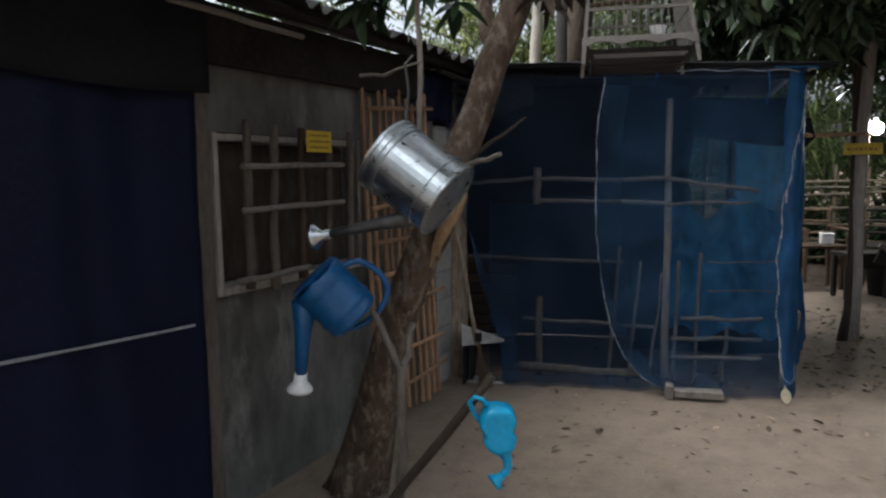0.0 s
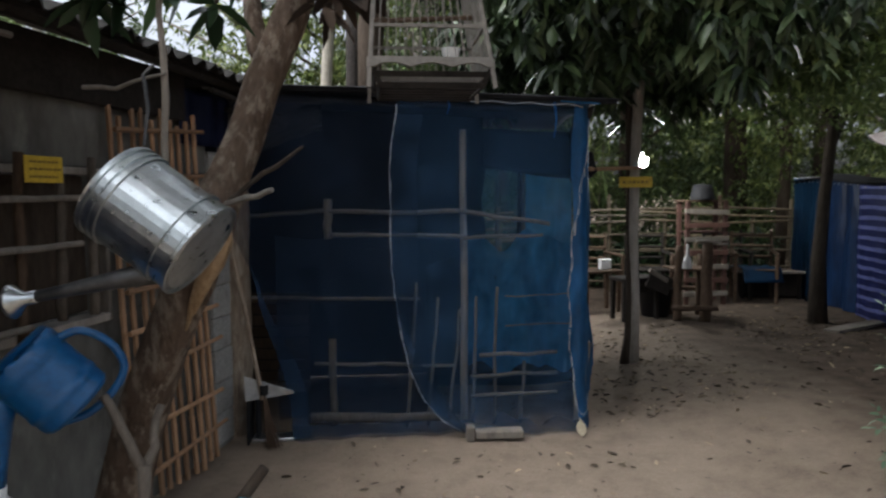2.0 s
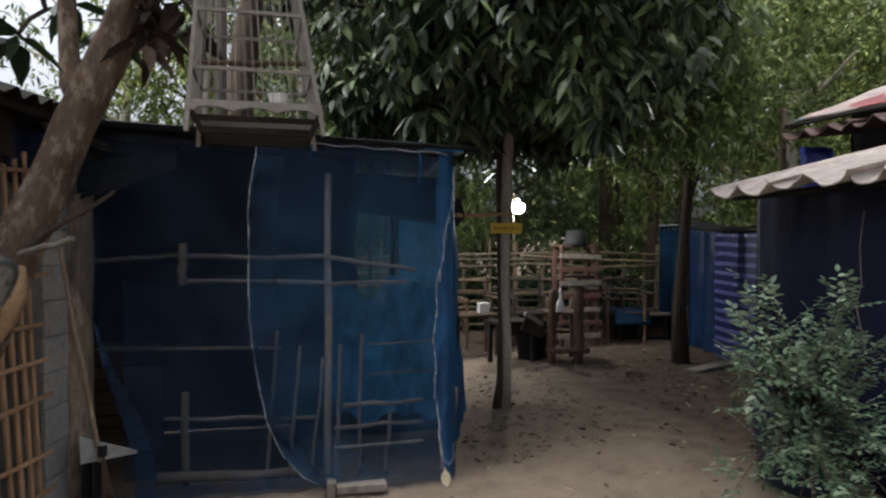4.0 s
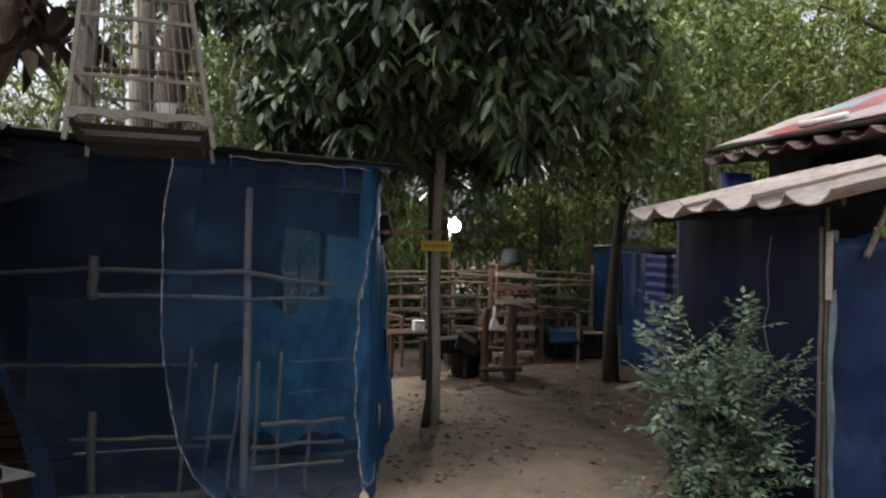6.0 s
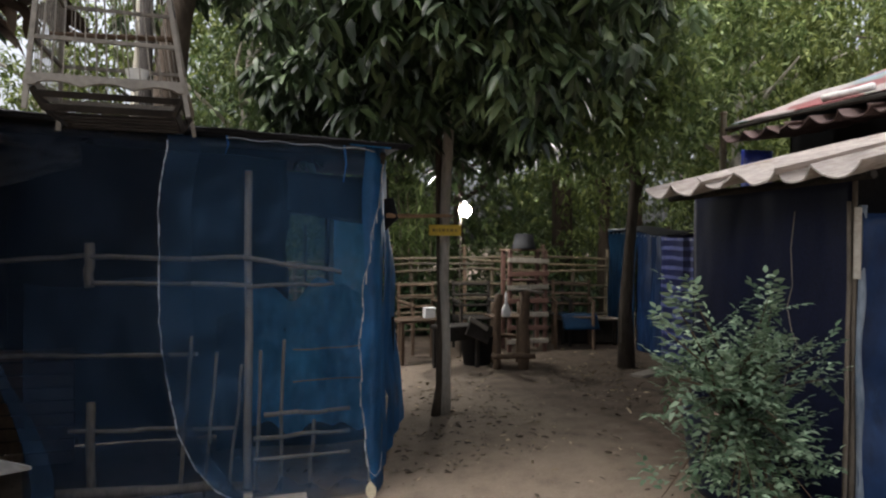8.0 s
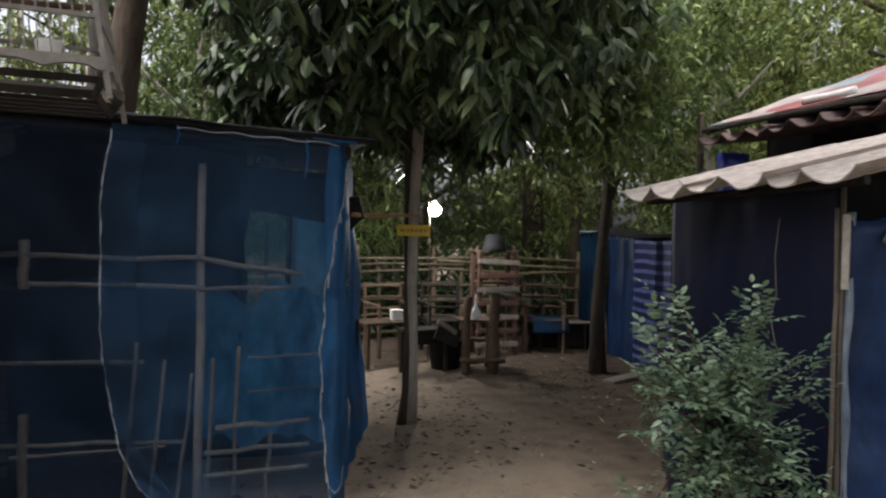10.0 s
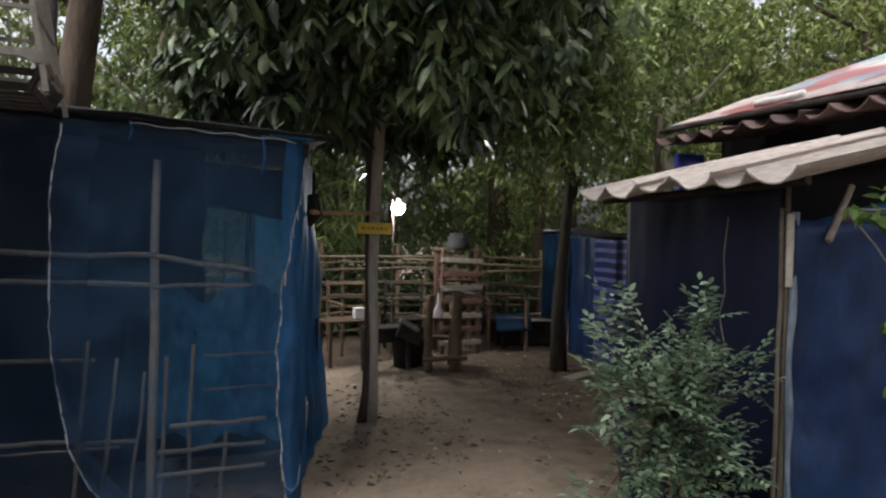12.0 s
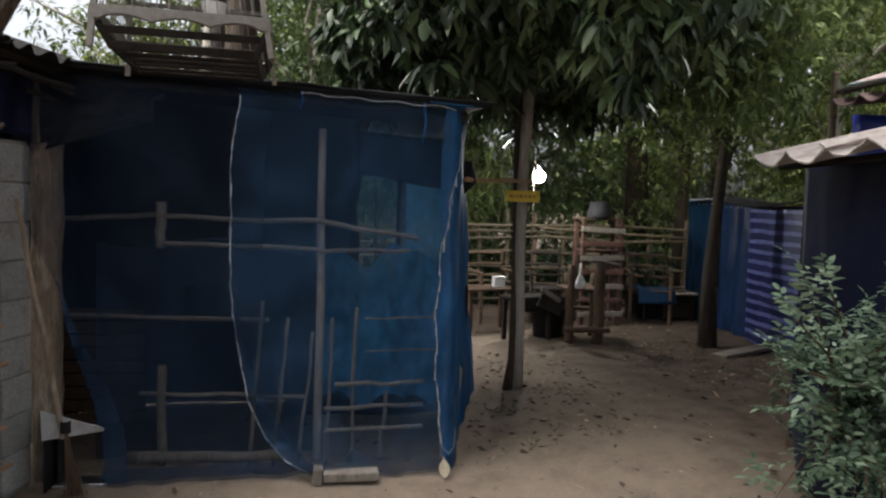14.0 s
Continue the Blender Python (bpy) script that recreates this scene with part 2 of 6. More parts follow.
WHITE_PLASTIC = surface("white_plastic", (0.66, 0.66, 0.64), (0.8, 0.8, 0.78), 5, 40, 0.4, bump=0.06, vary=0)
BLACK_PLASTIC = surface("black_plastic", (0.01, 0.01, 0.011), (0.022, 0.022, 0.024), 4, 40, 0.75, vary=0.1, gloss=0.2)
YELLOW = surface("yellow_board", (0.5, 0.33, 0.02), (0.66, 0.46, 0.04), 5, 40, 0.6, bump=0.1, vary=0, stain=(0.36, 0.25, 0.03))
INK = surface("faded_ink", (0.16, 0.11, 0.02), (0.28, 0.19, 0.03), 20, 80, 0.7, vary=0)
ROPE = surface("white_cord", (0.2, 0.21, 0.22), (0.42, 0.43, 0.44), 20, 90, 0.8, vary=0.1)
NAVY_SHEET = surface("navy_tarpaulin", (0.004, 0.0055, 0.017), (0.01, 0.014, 0.038), 1.6, 50, 0.6, bump=0.15, vary=0.05, gloss=0.15)
# the blue tarpaulin's paler stain tone paints highlights on its creases
BLUE_SHEET = surface("blue_tarpaulin", (0.003, 0.009, 0.034), (0.01, 0.034, 0.098), 1.5, 12, 0.5, bump=0.2, vary=0.05, stain=(0.03, 0.085, 0.16), stain_at=(0.6, 0.85), stretch=(1, 1, 0.5), gloss=0.25)
SILVER_SHEET = surface("greyed_sheet_edge", (0.08, 0.11, 0.15), (0.22, 0.26, 0.31), 3, 40, 0.5, bump=0.2, stretch=(1, 1, 0.3), vary=0.05, stain=(0.05, 0.09, 0.15))
ROYAL_SHEET = surface("royal_blue_sheet", (0.012, 0.022, 0.2), (0.025, 0.05, 0.36), 2.5, 45, 0.45, bump=0.15, vary=0.05)
TEAL_SHEET = surface("teal_tarpaulin", (0.006, 0.038, 0.085), (0.014, 0.075, 0.15), 2.5, 45, 0.45, bump=0.15, vary=0.05, gloss=0.15)
DULL_TEAL = surface("dull_teal_tarpaulin", (0.003, 0.01, 0.026), (0.007, 0.032, 0.07), 2.5, 45, 0.45, bump=0.2, vary=0.05, gloss=0.15)
BLACK_PLASTIC_SHEET = surface("shiny_black_plastic_sheet", (0.006, 0.006, 0.007), (0.014, 0.014, 0.015), 2.5, 30, 0.42, bump=0.3, vary=0.05, gloss=0.25)
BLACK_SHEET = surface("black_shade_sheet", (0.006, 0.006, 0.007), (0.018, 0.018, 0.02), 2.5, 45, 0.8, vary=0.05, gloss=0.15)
STRIPES = striped_material("striped_tarpaulin", (0.008, 0.014, 0.085), (0.11, 0.13, 0.32), 0.055, 0.38)
CEMENT_ROOF = surface("weathered_fibre_cement", (0.27, 0.225, 0.2), (0.54, 0.48, 0.435), 3.4, 40, 0.85, bump=0.5, stretch=(0.22, 2.4, 1), stain=(0.15, 0.122, 0.105), vary=0.12)
RUST_ROOF = surface("rusty_roof_sheet", (0.05, 0.026, 0.023), (0.12, 0.075, 0.068), 2.2, 30, 0.8, bump=0.35, stain=(0.2, 0.15, 0.14), vary=0.12)
DARK_ROOF = surface("dark_roof_sheet", (0.012, 0.011, 0.01), (0.036, 0.033, 0.03), 2.2, 30, 0.9, bump=0.35, vary=0.15, gloss=0.15)
BANNER = print_material("printed_banner")
# one blue net: dimmer left and brighter right, inner and side copies paint its light
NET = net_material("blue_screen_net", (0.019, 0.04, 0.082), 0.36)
NET_BACK = net_material("backlit_thin_net", (0.05, 0.2, 0.28), 0.38)
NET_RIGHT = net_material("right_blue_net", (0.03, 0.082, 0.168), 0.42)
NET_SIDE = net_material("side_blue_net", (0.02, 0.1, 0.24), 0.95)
NET_LIT = net_material("lit_blue_net", (0.05, 0.26, 0.52), 0.72)
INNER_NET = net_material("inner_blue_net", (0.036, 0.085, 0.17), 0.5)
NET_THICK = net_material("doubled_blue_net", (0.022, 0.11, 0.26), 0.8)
PALE_WOOD = surface("pale_dry_wood", (0.36, 0.32, 0.26), (0.52, 0.48, 0.41), 8, 60, 0.7, bump=0.25, vary=0.12)
LEAF_DRY_BLADE = surface("pale_leaf_blade", (0.3, 0.25, 0.16), (0.46, 0.4, 0.28), 20, 90, 0.7, vary=0)
BULB = glow_material("lit_bulb", (1.0, 0.97, 0.9), 130.0)
MANGO = leaf_material("long_glossy_leaf", (0.01, 0.02, 0.008), (0.075, 0.108, 0.046), 0.4, 0.12)
SMALL_LEAF = leaf_material("small_green_leaf", (0.04, 0.068, 0.023), (0.125, 0.162, 0.062), 0.45, 0.3)
SIDE_LEAF = leaf_material("side_tree_leaf", (0.078, 0.122, 0.04), (0.26, 0.32, 0.12), 0.38, 0.38)
FAR_LEAF = leaf_material("far_yellow_green_leaf", (0.06, 0.087, 0.024), (0.175, 0.2, 0.063), 0.6, 0.4)
BUSH_LEAF = leaf_material("bush_leaflet", (0.085, 0.145, 0.085), (0.23, 0.3, 0.2), 0.34, 0.3)
BROAD_LEAF = leaf_material("broad_dark_leaf", (0.015, 0.032, 0.014), (0.04, 0.075, 0.028), 0.4, 0.2)
VINE_LEAF = leaf_material("vine_leaf", (0.07, 0.14, 0.03), (0.17, 0.27, 0.07), 0.45, 0.4)
LIT_LEAF = leaf_material("lit_long_leaf", (0.075, 0.115, 0.05), (0.2, 0.25, 0.125), 0.36, 0.3)
DRY_LEAF = leaf_material("dead_brown_leaf", (0.03, 0.02, 0.014), (0.1, 0.068, 0.045), 0.8, 0.15)
LITTER = leaf_material("dry_fallen_leaf", (0.035, 0.025, 0.016), (0.3, 0.24, 0.16), 0.8, 0.1)


# ---------------------------------------------------------------- mesh helpers
def mesh_of(name, bm, material, smooth=False):
    me = bpy.data.meshes.new(name)
    bm.normal_update()
    bm.to_mesh(me)
    bm.free()
    me.materials.append(material)
    if smooth:
        for p in me.polygons:
            p.use_smooth = True
    return me


def thing(name, label, category, group="", kind="", at=(0, 0, 0), turn=0.0):
    ob = new(name)
    ob.empty_display_size = 0.1
    ob.matrix_world = pose(*at, 0, 0, turn)
    return tagged(ob, label, category, group, kind)


def part(name, bm, material, parent=None, label="", smooth=False):
    ob = new(name, mesh_of(name, bm, material, smooth))
    ob.parent = parent
    return tagged(ob, label)


def box(bm, size, m=None, bevel=0.004):
    r = bmesh.ops.create_cube(bm, size=1.0)
    vs = r["verts"]
    bmesh.ops.scale(bm, vec=size, verts=vs)
    if bevel:
        es = list({e for v in vs for e in v.link_edges})
        g = bmesh.ops.bevel(bm, geom=es, offset=bevel, segments=1, affect="EDGES")
        vs = list({v for f in g["faces"] for v in f.verts} | {v for v in vs if v.is_valid})
    if m is not None:
        bmesh.ops.transform(bm, matrix=m, verts=[v for v in vs if v.is_valid])
    return bm


def slab(size, m=None, bevel=0.004):
    return box(bmesh.new(), size, m, bevel)


def tube(pts, radii, sides=8, rough=0.0, bm=None, knots=0, caps=True, flat=1.0):
    """A round stick along a line of points; rough bends its skin, knots swells it at joints like bamboo."""
    bm = bm or bmesh.new()
    pts = [Vector(p) for p in pts]
    if isinstance(radii, (int, float)):
        radii = [radii] * len(pts)
    if knots:
        fine_pts, fine_r = [], []
        total = sum((b - a).length for a, b in zip(pts, pts[1:]))
        for i, (a, b) in enumerate(zip(pts, pts[1:])):
            k = max(1, round(knots * (b - a).length / total))
            for j in range(k):
                for off, sw in ((0.0, 1.0), (0.9, 1.0), (0.95, 1.22)):
                    u = (j + off) / k
                    fine_pts.append(a.lerp(b, u))
                    fine_r.append((radii[i] * (1 - u) + radii[i + 1] * u) * sw)
        fine_pts.append(pts[-1]), fine_r.append(radii[-1])
        pts, radii = fine_pts, fine_r
    rings = []
    side = None
    for i, p in enumerate(pts):
        d = (pts[min(i + 1, len(pts) - 1)] - pts[max(i - 1, 0)]).normalized()
        if side is None:
            side = d.orthogonal().normalized()
        side = (side - d * side.dot(d)).normalized()
        up = d.cross(side)
        ring = []
        for k in range(sides):
            a = 2 * math.pi * k / sides
            w = side * math.cos(a) + up * (math.sin(a) * flat)
            r = radii[i] * (1 + rough * noise.noise((p + w * 0.3) * 9) + rough * 0.6 * noise.noise((p + w * 0.1) * 31))
            ring.append(bm.verts.new(p + w * r))
        rings.append(ring)
    for a, b in zip(rings, rings[1:]):
        for k in range(sides):
            bm.faces.new((a[k], a[(k + 1) % sides], b[(k + 1) % sides], b[k]))
    if caps:
        bm.faces.new(rings[0][::-1])
        bm.faces.new(rings[-1])
    return bm


def bent(a, b, r0, r1, steps=7, bow=0.02, sides=8, rough=0.12, seed=0):
    """A crooked stick from a to b."""
    a, b = Vector(a), Vector(b)
    q = random.Random(seed)
    o = Vector((q.uniform(-9, 9), q.uniform(-9, 9), q.uniform(-9, 9)))
    pts = []
    for i in range(steps + 1):
        u = i / steps
        w = math.sin(math.pi * u)
        pts.append(a.lerp(b, u) + Vector((noise.noise(o + Vector((u * 3, 0, 0))), noise.noise(o + Vector((0, u * 3, 0))), noise.noise(o + Vector((0, 0, u * 3))))) * bow * w * 2)
    return tube(pts, [r0 + (r1 - r0) * i / steps for i in range(steps + 1)], sides, rough)


def lathe(profile, sides=32, bm=None, m=None):
    """Turns a list of (radius, height) round z."""
    bm = bm or bmesh.new()
    rings = []
    for r, z in profile:
        if r <= 1e-6:
            rings.append([bm.verts.new((0, 0, z))])
        else:
            rings.append([bm.verts.new((r * math.cos(2 * math.pi * k / sides), r * math.sin(2 * math.pi * k / sides), z)) for k in range(sides)])
    for a, b in zip(rings, rings[1:]):
        for k in range(sides):
            k2 = (k + 1) % sides
            if len(a) == 1 and len(b) == 1:
                continue
            if len(a) == 1:
                bm.faces.new((a[0], b[k2], b[k]))
            elif len(b) == 1:
                bm.faces.new((a[k], a[k2], b[0]))
            else:
                bm.faces.new((a[k], a[k2], b[k2], b[k]))
    if m is not None:
        bmesh.ops.transform(bm, matrix=m, verts=bm.verts)
    return bm


def cloth(fn, nu, nv, thick=0.0, keep=None):
    """A sheet over u, v in 0..1; thick gives it a second side and an edge; keep(u, v) leaves cells out."""
    bm = bmesh.new()
    g = [[bm.verts.new(fn(i / nu, j / nv)) for j in range(nv + 1)] for i in range(nu + 1)]
    for i in range(nu):
        for j in range(nv):
            if keep is None or keep((i + 0.5) / nu, (j + 0.5) / nv):
                bm.faces.new((g[i][j], g[i + 1][j], g[i + 1][j + 1], g[i][j + 1]))
    bmesh.ops.delete(bm, geom=[v for v in bm.verts if not v.link_faces], context="VERTS")
    if thick:
        bm.normal_update()
        bmesh.ops.solidify(bm, geom=bm.faces[:], thickness=thick)
    return bm


def leaf_mesh(name, at, along, up, length, width, material, fold=0.12, droop=0.18):
    """Many leaves as one mesh: each a folded blade of six triangles with a bent tip."""
    n = len(at)
    along = along / (np.linalg.norm(along, axis=1, keepdims=True) + 1e-9)
    side = np.cross(along, up)
    side /= np.linalg.norm(side, axis=1, keepdims=True) + 1e-9
    nor = np.cross(side, along)
    L, W = length[:, None], width[:, None]
    v = np.stack([at,
                  at + along * L * 0.3 + side * W * 0.46 + nor * W * fold,
                  at + along * L * 0.3 - side * W * 0.46 + nor * W * fold,
                  at + along * L * 0.38 - nor * L * droop * 0.1,
                  at + along * L * 0.68 + side * W * 0.36 + nor * (W * fold - L * droop * 0.45),
                  at + along * L * 0.68 - side * W * 0.36 + nor * (W * fold - L * droop * 0.45),
                  at + along * L - nor * L * droop], 1).reshape(-1, 3)
    tri = np.array([[0, 1, 3], [0, 3, 2], [1, 4, 3], [3, 5, 2], [3, 4, 6], [3, 6, 5]])
    f = (tri[None] + (np.arange(n) * 7)[:, None, None]).reshape(-1, 3)
    me = bpy.data.meshes.new(name)
    me.vertices.add(len(v))
    me.vertices.foreach_set("co", v.astype(np.float32).ravel())
    me.loops.add(f.size)
    me.loops.foreach_set("vertex_index", f.astype(np.int32).ravel())
    me.polygons.add(len(f))
    me.polygons.foreach_set("loop_start", np.arange(0, f.size, 3, dtype=np.int32))
    me.update(calc_edges=True)
    me.validate()
    me.materials.append(material)
    return me


def unit(n):
    d = rng.normal(size=(n, 3))
    return d / np.linalg.norm(d, axis=1, keepdims=True)


def crown_points(centre, radii, clusters, shell=0.55, floor=-9.0):
    d = unit(clusters)
    r = shell + (1 - shell) * rng.random(clusters) ** 0.6
    lump = 0.8 + 0.35 * np.sin(d[:, 0] * 5 + centre[0]) * np.cos(d[:, 1] * 4 + centre[1]) + 0.15 * rng.random(clusters)
    p = np.array(centre) + d * (r * lump)[:, None] * np.array(radii)
    return p[p[:, 2] > floor]


def clusters_of_leaves(name, centres, per, spread, length, width, material, hang=0.6, aim=0.5):
    """Leaves in tufts: each tuft fans out from its twig's end and hangs."""
    n = len(centres) * per
    c = np.repeat(centres, per, 0)
    d = unit(n)
    d[:, 2] = d[:, 2] * aim - hang
    at = c + unit(n) * spread * rng.random((n, 1))
    up = np.tile([0.0, 0.0, 1.0], (n, 1)) + unit(n) * 0.6
    s = 0.65 + 0.6 * rng.random(n)
    return leaf_mesh(name, at, d, up, length * s, width * s * (0.85 + 0.3 * rng.random(n)), material)


def leaves_part(name, me, parent=None, label=""):
    ob = new(name, me)
    ob.parent = parent
    return tagged(ob, label)


def smooth_step(a, b, x):
    t = min(1.0, max(0.0, (x - a) / (b - a)))
    return t * t * (3 - 2 * t)


def ground_z(x, y):
    return 0.13 * smooth_step(2.4, 4.2, x) * smooth_step(-2, 1, y) + 0.02 * noise.noise((x * 0.8, y * 0.8, 0)) + 0.008 * noise.noise((x * 3.1, y * 3.1, 4))


# ---------------------------------------------------------------- ground
def build_ground():
    near_x = np.linspace(-5, 11, 130)
    near_y = np.linspace(-4, 13, 138)
    xs = np.concatenate([[-400, -120, -50, -25, -14, -8], near_x, [13, 17, 25, 50, 120, 400]])
    ys = np.concatenate([[-400, -120, -50, -25, -12, -7], near_y, [15, 19, 27, 50, 120, 400]])
    bm = bmesh.new()
    g = [[bm.verts.new((x, y, ground_z(x, y))) for y in ys] for x in xs]
    for i in range(len(xs) - 1):
        for j in range(len(ys) - 1):
            bm.faces.new((g[i][j], g[i + 1][j], g[i + 1][j + 1], g[i][j + 1]))
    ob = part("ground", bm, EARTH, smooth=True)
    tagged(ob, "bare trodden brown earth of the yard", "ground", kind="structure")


build_ground()


# ---------------------------------------------------------------- left house: plaster wall, window, roof
def on_wall(s, out, z):
    """A place on the house wall: metres along it, out from its face, and up."""
    return Vector((-0.42 + 0.28 * s + 0.96 * out, 2.46 + 0.96 * s - 0.28 * out, z))


WALL_M = Matrix(((0.28, -0.96, 0, -0.42), (0.96, 0.28, 0, 2.46), (0, 0, 1, 0), (0, 0, 0, 1)))


def wall_slab(s0, s1, o0, o1, z0, z1, bevel=0.004):
    """A block set in the wall's own axes, out being towards the yard."""
    return slab((s1 - s0, o1 - o0, z1 - z0), WALL_M @ Matrix.Translation(((s0 + s1) / 2, -(o0 + o1) / 2, (z0 + z1) / 2)), bevel)


house = thing("wall_west", "rough grey plastered house wall with patched stains", "wall", kind="structure")
W0, W1, WZ0, WZ1 = -0.012, 1.06, 1.0, 1.655
part("lower_wall", wall_slab(-0.02, 1.98, -0.12, 0.0, -0.1, WZ0, 0.006), PLASTER, house)
part("upper_wall", wall_slab(-0.02, 1.98, -0.12, 0.0, WZ1, 2.02, 0.006), PLASTER, house)
part("end_wall", wall_slab(W1, 1.98, -0.12, 0.0, WZ0, WZ1, 0.0), PLASTER, house)
part("corner_post", wall_slab(-0.2, -0.021, -0.1, 0.02, -0.1, 2.1), DARK_STICK, house, "weathered wooden corner post")
part("back_wall", wall_slab(-3.2, -0.201, -0.12, -0.03, -0.1, 2.2, 0.0), PLASTER, house)
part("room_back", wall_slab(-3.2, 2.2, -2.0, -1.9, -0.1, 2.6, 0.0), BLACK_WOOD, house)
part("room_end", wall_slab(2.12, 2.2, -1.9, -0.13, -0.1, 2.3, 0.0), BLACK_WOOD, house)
# block pier at the wall's far end, each block a piece
for row in range(9):
    z = 0.02 + row * 0.195
    part("block", wall_slab(1.985, 2.2, -0.13, 0.012 + 0.003 * (row % 3), z, z + 0.189, 0.006), BLOCK, house)
part("mortar_core", wall_slab(1.99, 2.19, -0.12, 0.006, -0.05, 1.785, 0.0), MORTAR, house)

window = thing("window_1", "unglazed dark window opening with pale wooden frame", "window", kind="structure")
part("window_jamb", wall_slab(W0 - 0.006, W0 + 0.022, -0.05, 0.035, WZ0 - 0.03, WZ1 + 0.002), POST_WOOD, window, "pale painted jamb")
part("window_sill", wall_slab(W0 + 0.023, W1 - 0.025, -0.06, 0.04, WZ0 - 0.03, WZ0 + 0.006), POST_WOOD, window)
part("window_head", wall_slab(W0 + 0.023, W1 - 0.025, -0.05, 0.014, WZ1 - 0.03, WZ1 - 0.001), POST_WOOD, window)
part("window_jamb", wall_slab(W1 - 0.024, W1 + 0.004, -0.05, 0.03, WZ0 - 0.03, WZ1 + 0.002), GREY_WOOD, window)
part("shutter_board", wall_slab(W0 + 0.02, W1 - 0.02, -0.11, -0.08, WZ0 + 0.012, WZ1 - 0.036), DARK_BARK, window, "dark brown board behind the opening")

lattice = thing("stick_lattice", "grey stick lattice hung in front of the window", "lattice")
for i, (s, top, bot) in enumerate(((0.14, 1.712, 0.985), (0.305, 1.702, 0.955), (0.503, 1.696, 0.98), (0.708, 1.62, 1.03), (0.9, 1.695, 1.02))):
    part("upright_stick", bent(on_wall(s, 0.06, bot), on_wall(s + 0.01, 0.07, top), 0.021, 0.018, 8, 0.01, 8, 0.25, 20 + i), DARK_STICK if i != 2 else BROWN_WOOD, lattice, smooth=True)
for i, (s0, s1, z) in enumerate(((0.075, 0.8, 1.518), (0.075, 0.79, 1.332), (0.02, 0.5, 1.035))):
    part("cross_stick", bent(on_wall(s0, 0.1, z), on_wall(s1, 0.1, z + 0.005), 0.014, 0.013, 6, 0.006, 7, 0.15, 30 + i), GREY_WOOD, lattice)


def sign_board(name, m, w, h, label, rows):
    """A small yellow board with rows of unreadable writing as bars."""
    ob = thing(name, label, "sign")
    ob.matrix_world = m
    face = part("board", slab((w, 0.008, h), None, 0.002), YELLOW, ob)
    for r in range(rows):
        z = h * (0.5 - (r + 0.8) / (rows + 0.6))
        x = -w * 0.4
        while x < w * 0.36:
            k = rnd.uniform(0.04, 0.11) * w
            part("text_bar", slab((k, 0.002, h * 0.28 / rows), Matrix.Translation((x + k / 2, -0.0055, z)), 0), INK, face, "faded lettering")
            x += k + w * 0.035
    return ob


SIGN_M = Matrix(((0.28, -0.96, 0, 0), (0.96, 0.28, 0, 0), (0, 0, 1, 0), (0, 0, 0, 1)))
sign_board("small_sign", Matrix.Translation(on_wall(0.565, 0.13, 1.632)) @ SIGN_M, 0.19, 0.1, "small yellow board tied to the stick lattice", 3)

trellis = thing("bamboo_trellis", "tan split-bamboo trellis leaning on the house wall", "trellis")
q = random.Random(3)
for i in range(10):
    s = 1.07 + i * 0.078 + q.uniform(-0.008, 0.008)
    part("bamboo_slat", tube([on_wall(s + q.uniform(-0.01, 0.01), 0.15 - 0.02, 0.03 + q.uniform(0, 0.05)), on_wall(s, 0.075, 1.0), on_wall(s + q.uniform(-0.01, 0.01), 0.045, 1.93 + q.uniform(-0.06, 0.05))], [0.015, 0.014, 0.012], 6, 0.1, knots=5), BAMBOO, trellis)
for i, z in enumerate((0.2, 0.42, 0.68, 0.9, 1.08, 1.3, 1.62, 1.84)):
    o = 0.125 - 0.035 * z + 0.025
    part("bamboo_rail", tube([on_wall(1.05, o, z + q.uniform(-0.02, 0.02)), on_wall(1.83 + q.uniform(-0.05, 0.04), o, z + q.uniform(0.0, 0.05))], [0.013, 0.011], 6, 0.1, knots=4), BAMBOO, trellis)

slab_post = thing("bark_slab", "upright split-log slab with rough bark edges", "post")


def slab_fn(u, v):
    w = 0.24 * (1 - 0.06 * v) * (1 + 0.12 * noise.noise((v * 6, u, 3)))
    return on_wall(2.215 + 0.03 * v + w * u, 0.02 + 0.03 * math.sin(math.pi * u) + 0.012 * noise.noise((u * 9, v * 14, 1)), -0.03 + (1.82 + 0.1 * smooth_step(0.4, 0.7, u)) * v + 0.05 * noise.noise((u * 5, 1, 1)) * v)


part("slab_body", cloth(slab_fn, 10, 40, 0.05), SLAB_WOOD, slab_post, smooth=True)


def corrugated(name, parent, material, corner, along, up, width, length, waves, amp, thick=0.007, steps=6, ragged=0.0, sag=0.0, scallop=False):
    """One corrugated sheet: waves run across `along`, flutes run up the slope."""
    along, up = Vector(along).normalized(), Vector(up).normalized()
    nor = along.cross(up).normalized()
    if nor.z < 0:
        nor = -nor
    o = Vector(corner)
    seed = rnd.uniform(0, 50)

    def fn(u, v):
        w = math.sin(u * waves * 2 * math.pi)
        wv = amp * (abs(w) ** 0.8) * (1 if w > 0 else -1)
        if scallop:
            wv = amp * (1 - 2 * abs(math.sin(u * waves * math.pi)) ** 0.9)
        e = ragged * noise.noise((u * 6 + seed, v * 2, seed)) * (1 - v)
        return o + along * (u * width) + up * (v * length + e) + nor * (wv + sag * noise.noise((u * 2 + seed, v * 2, 3)))

    return part(name, cloth(fn, waves * steps, 8, thick), material, parent, smooth=False)


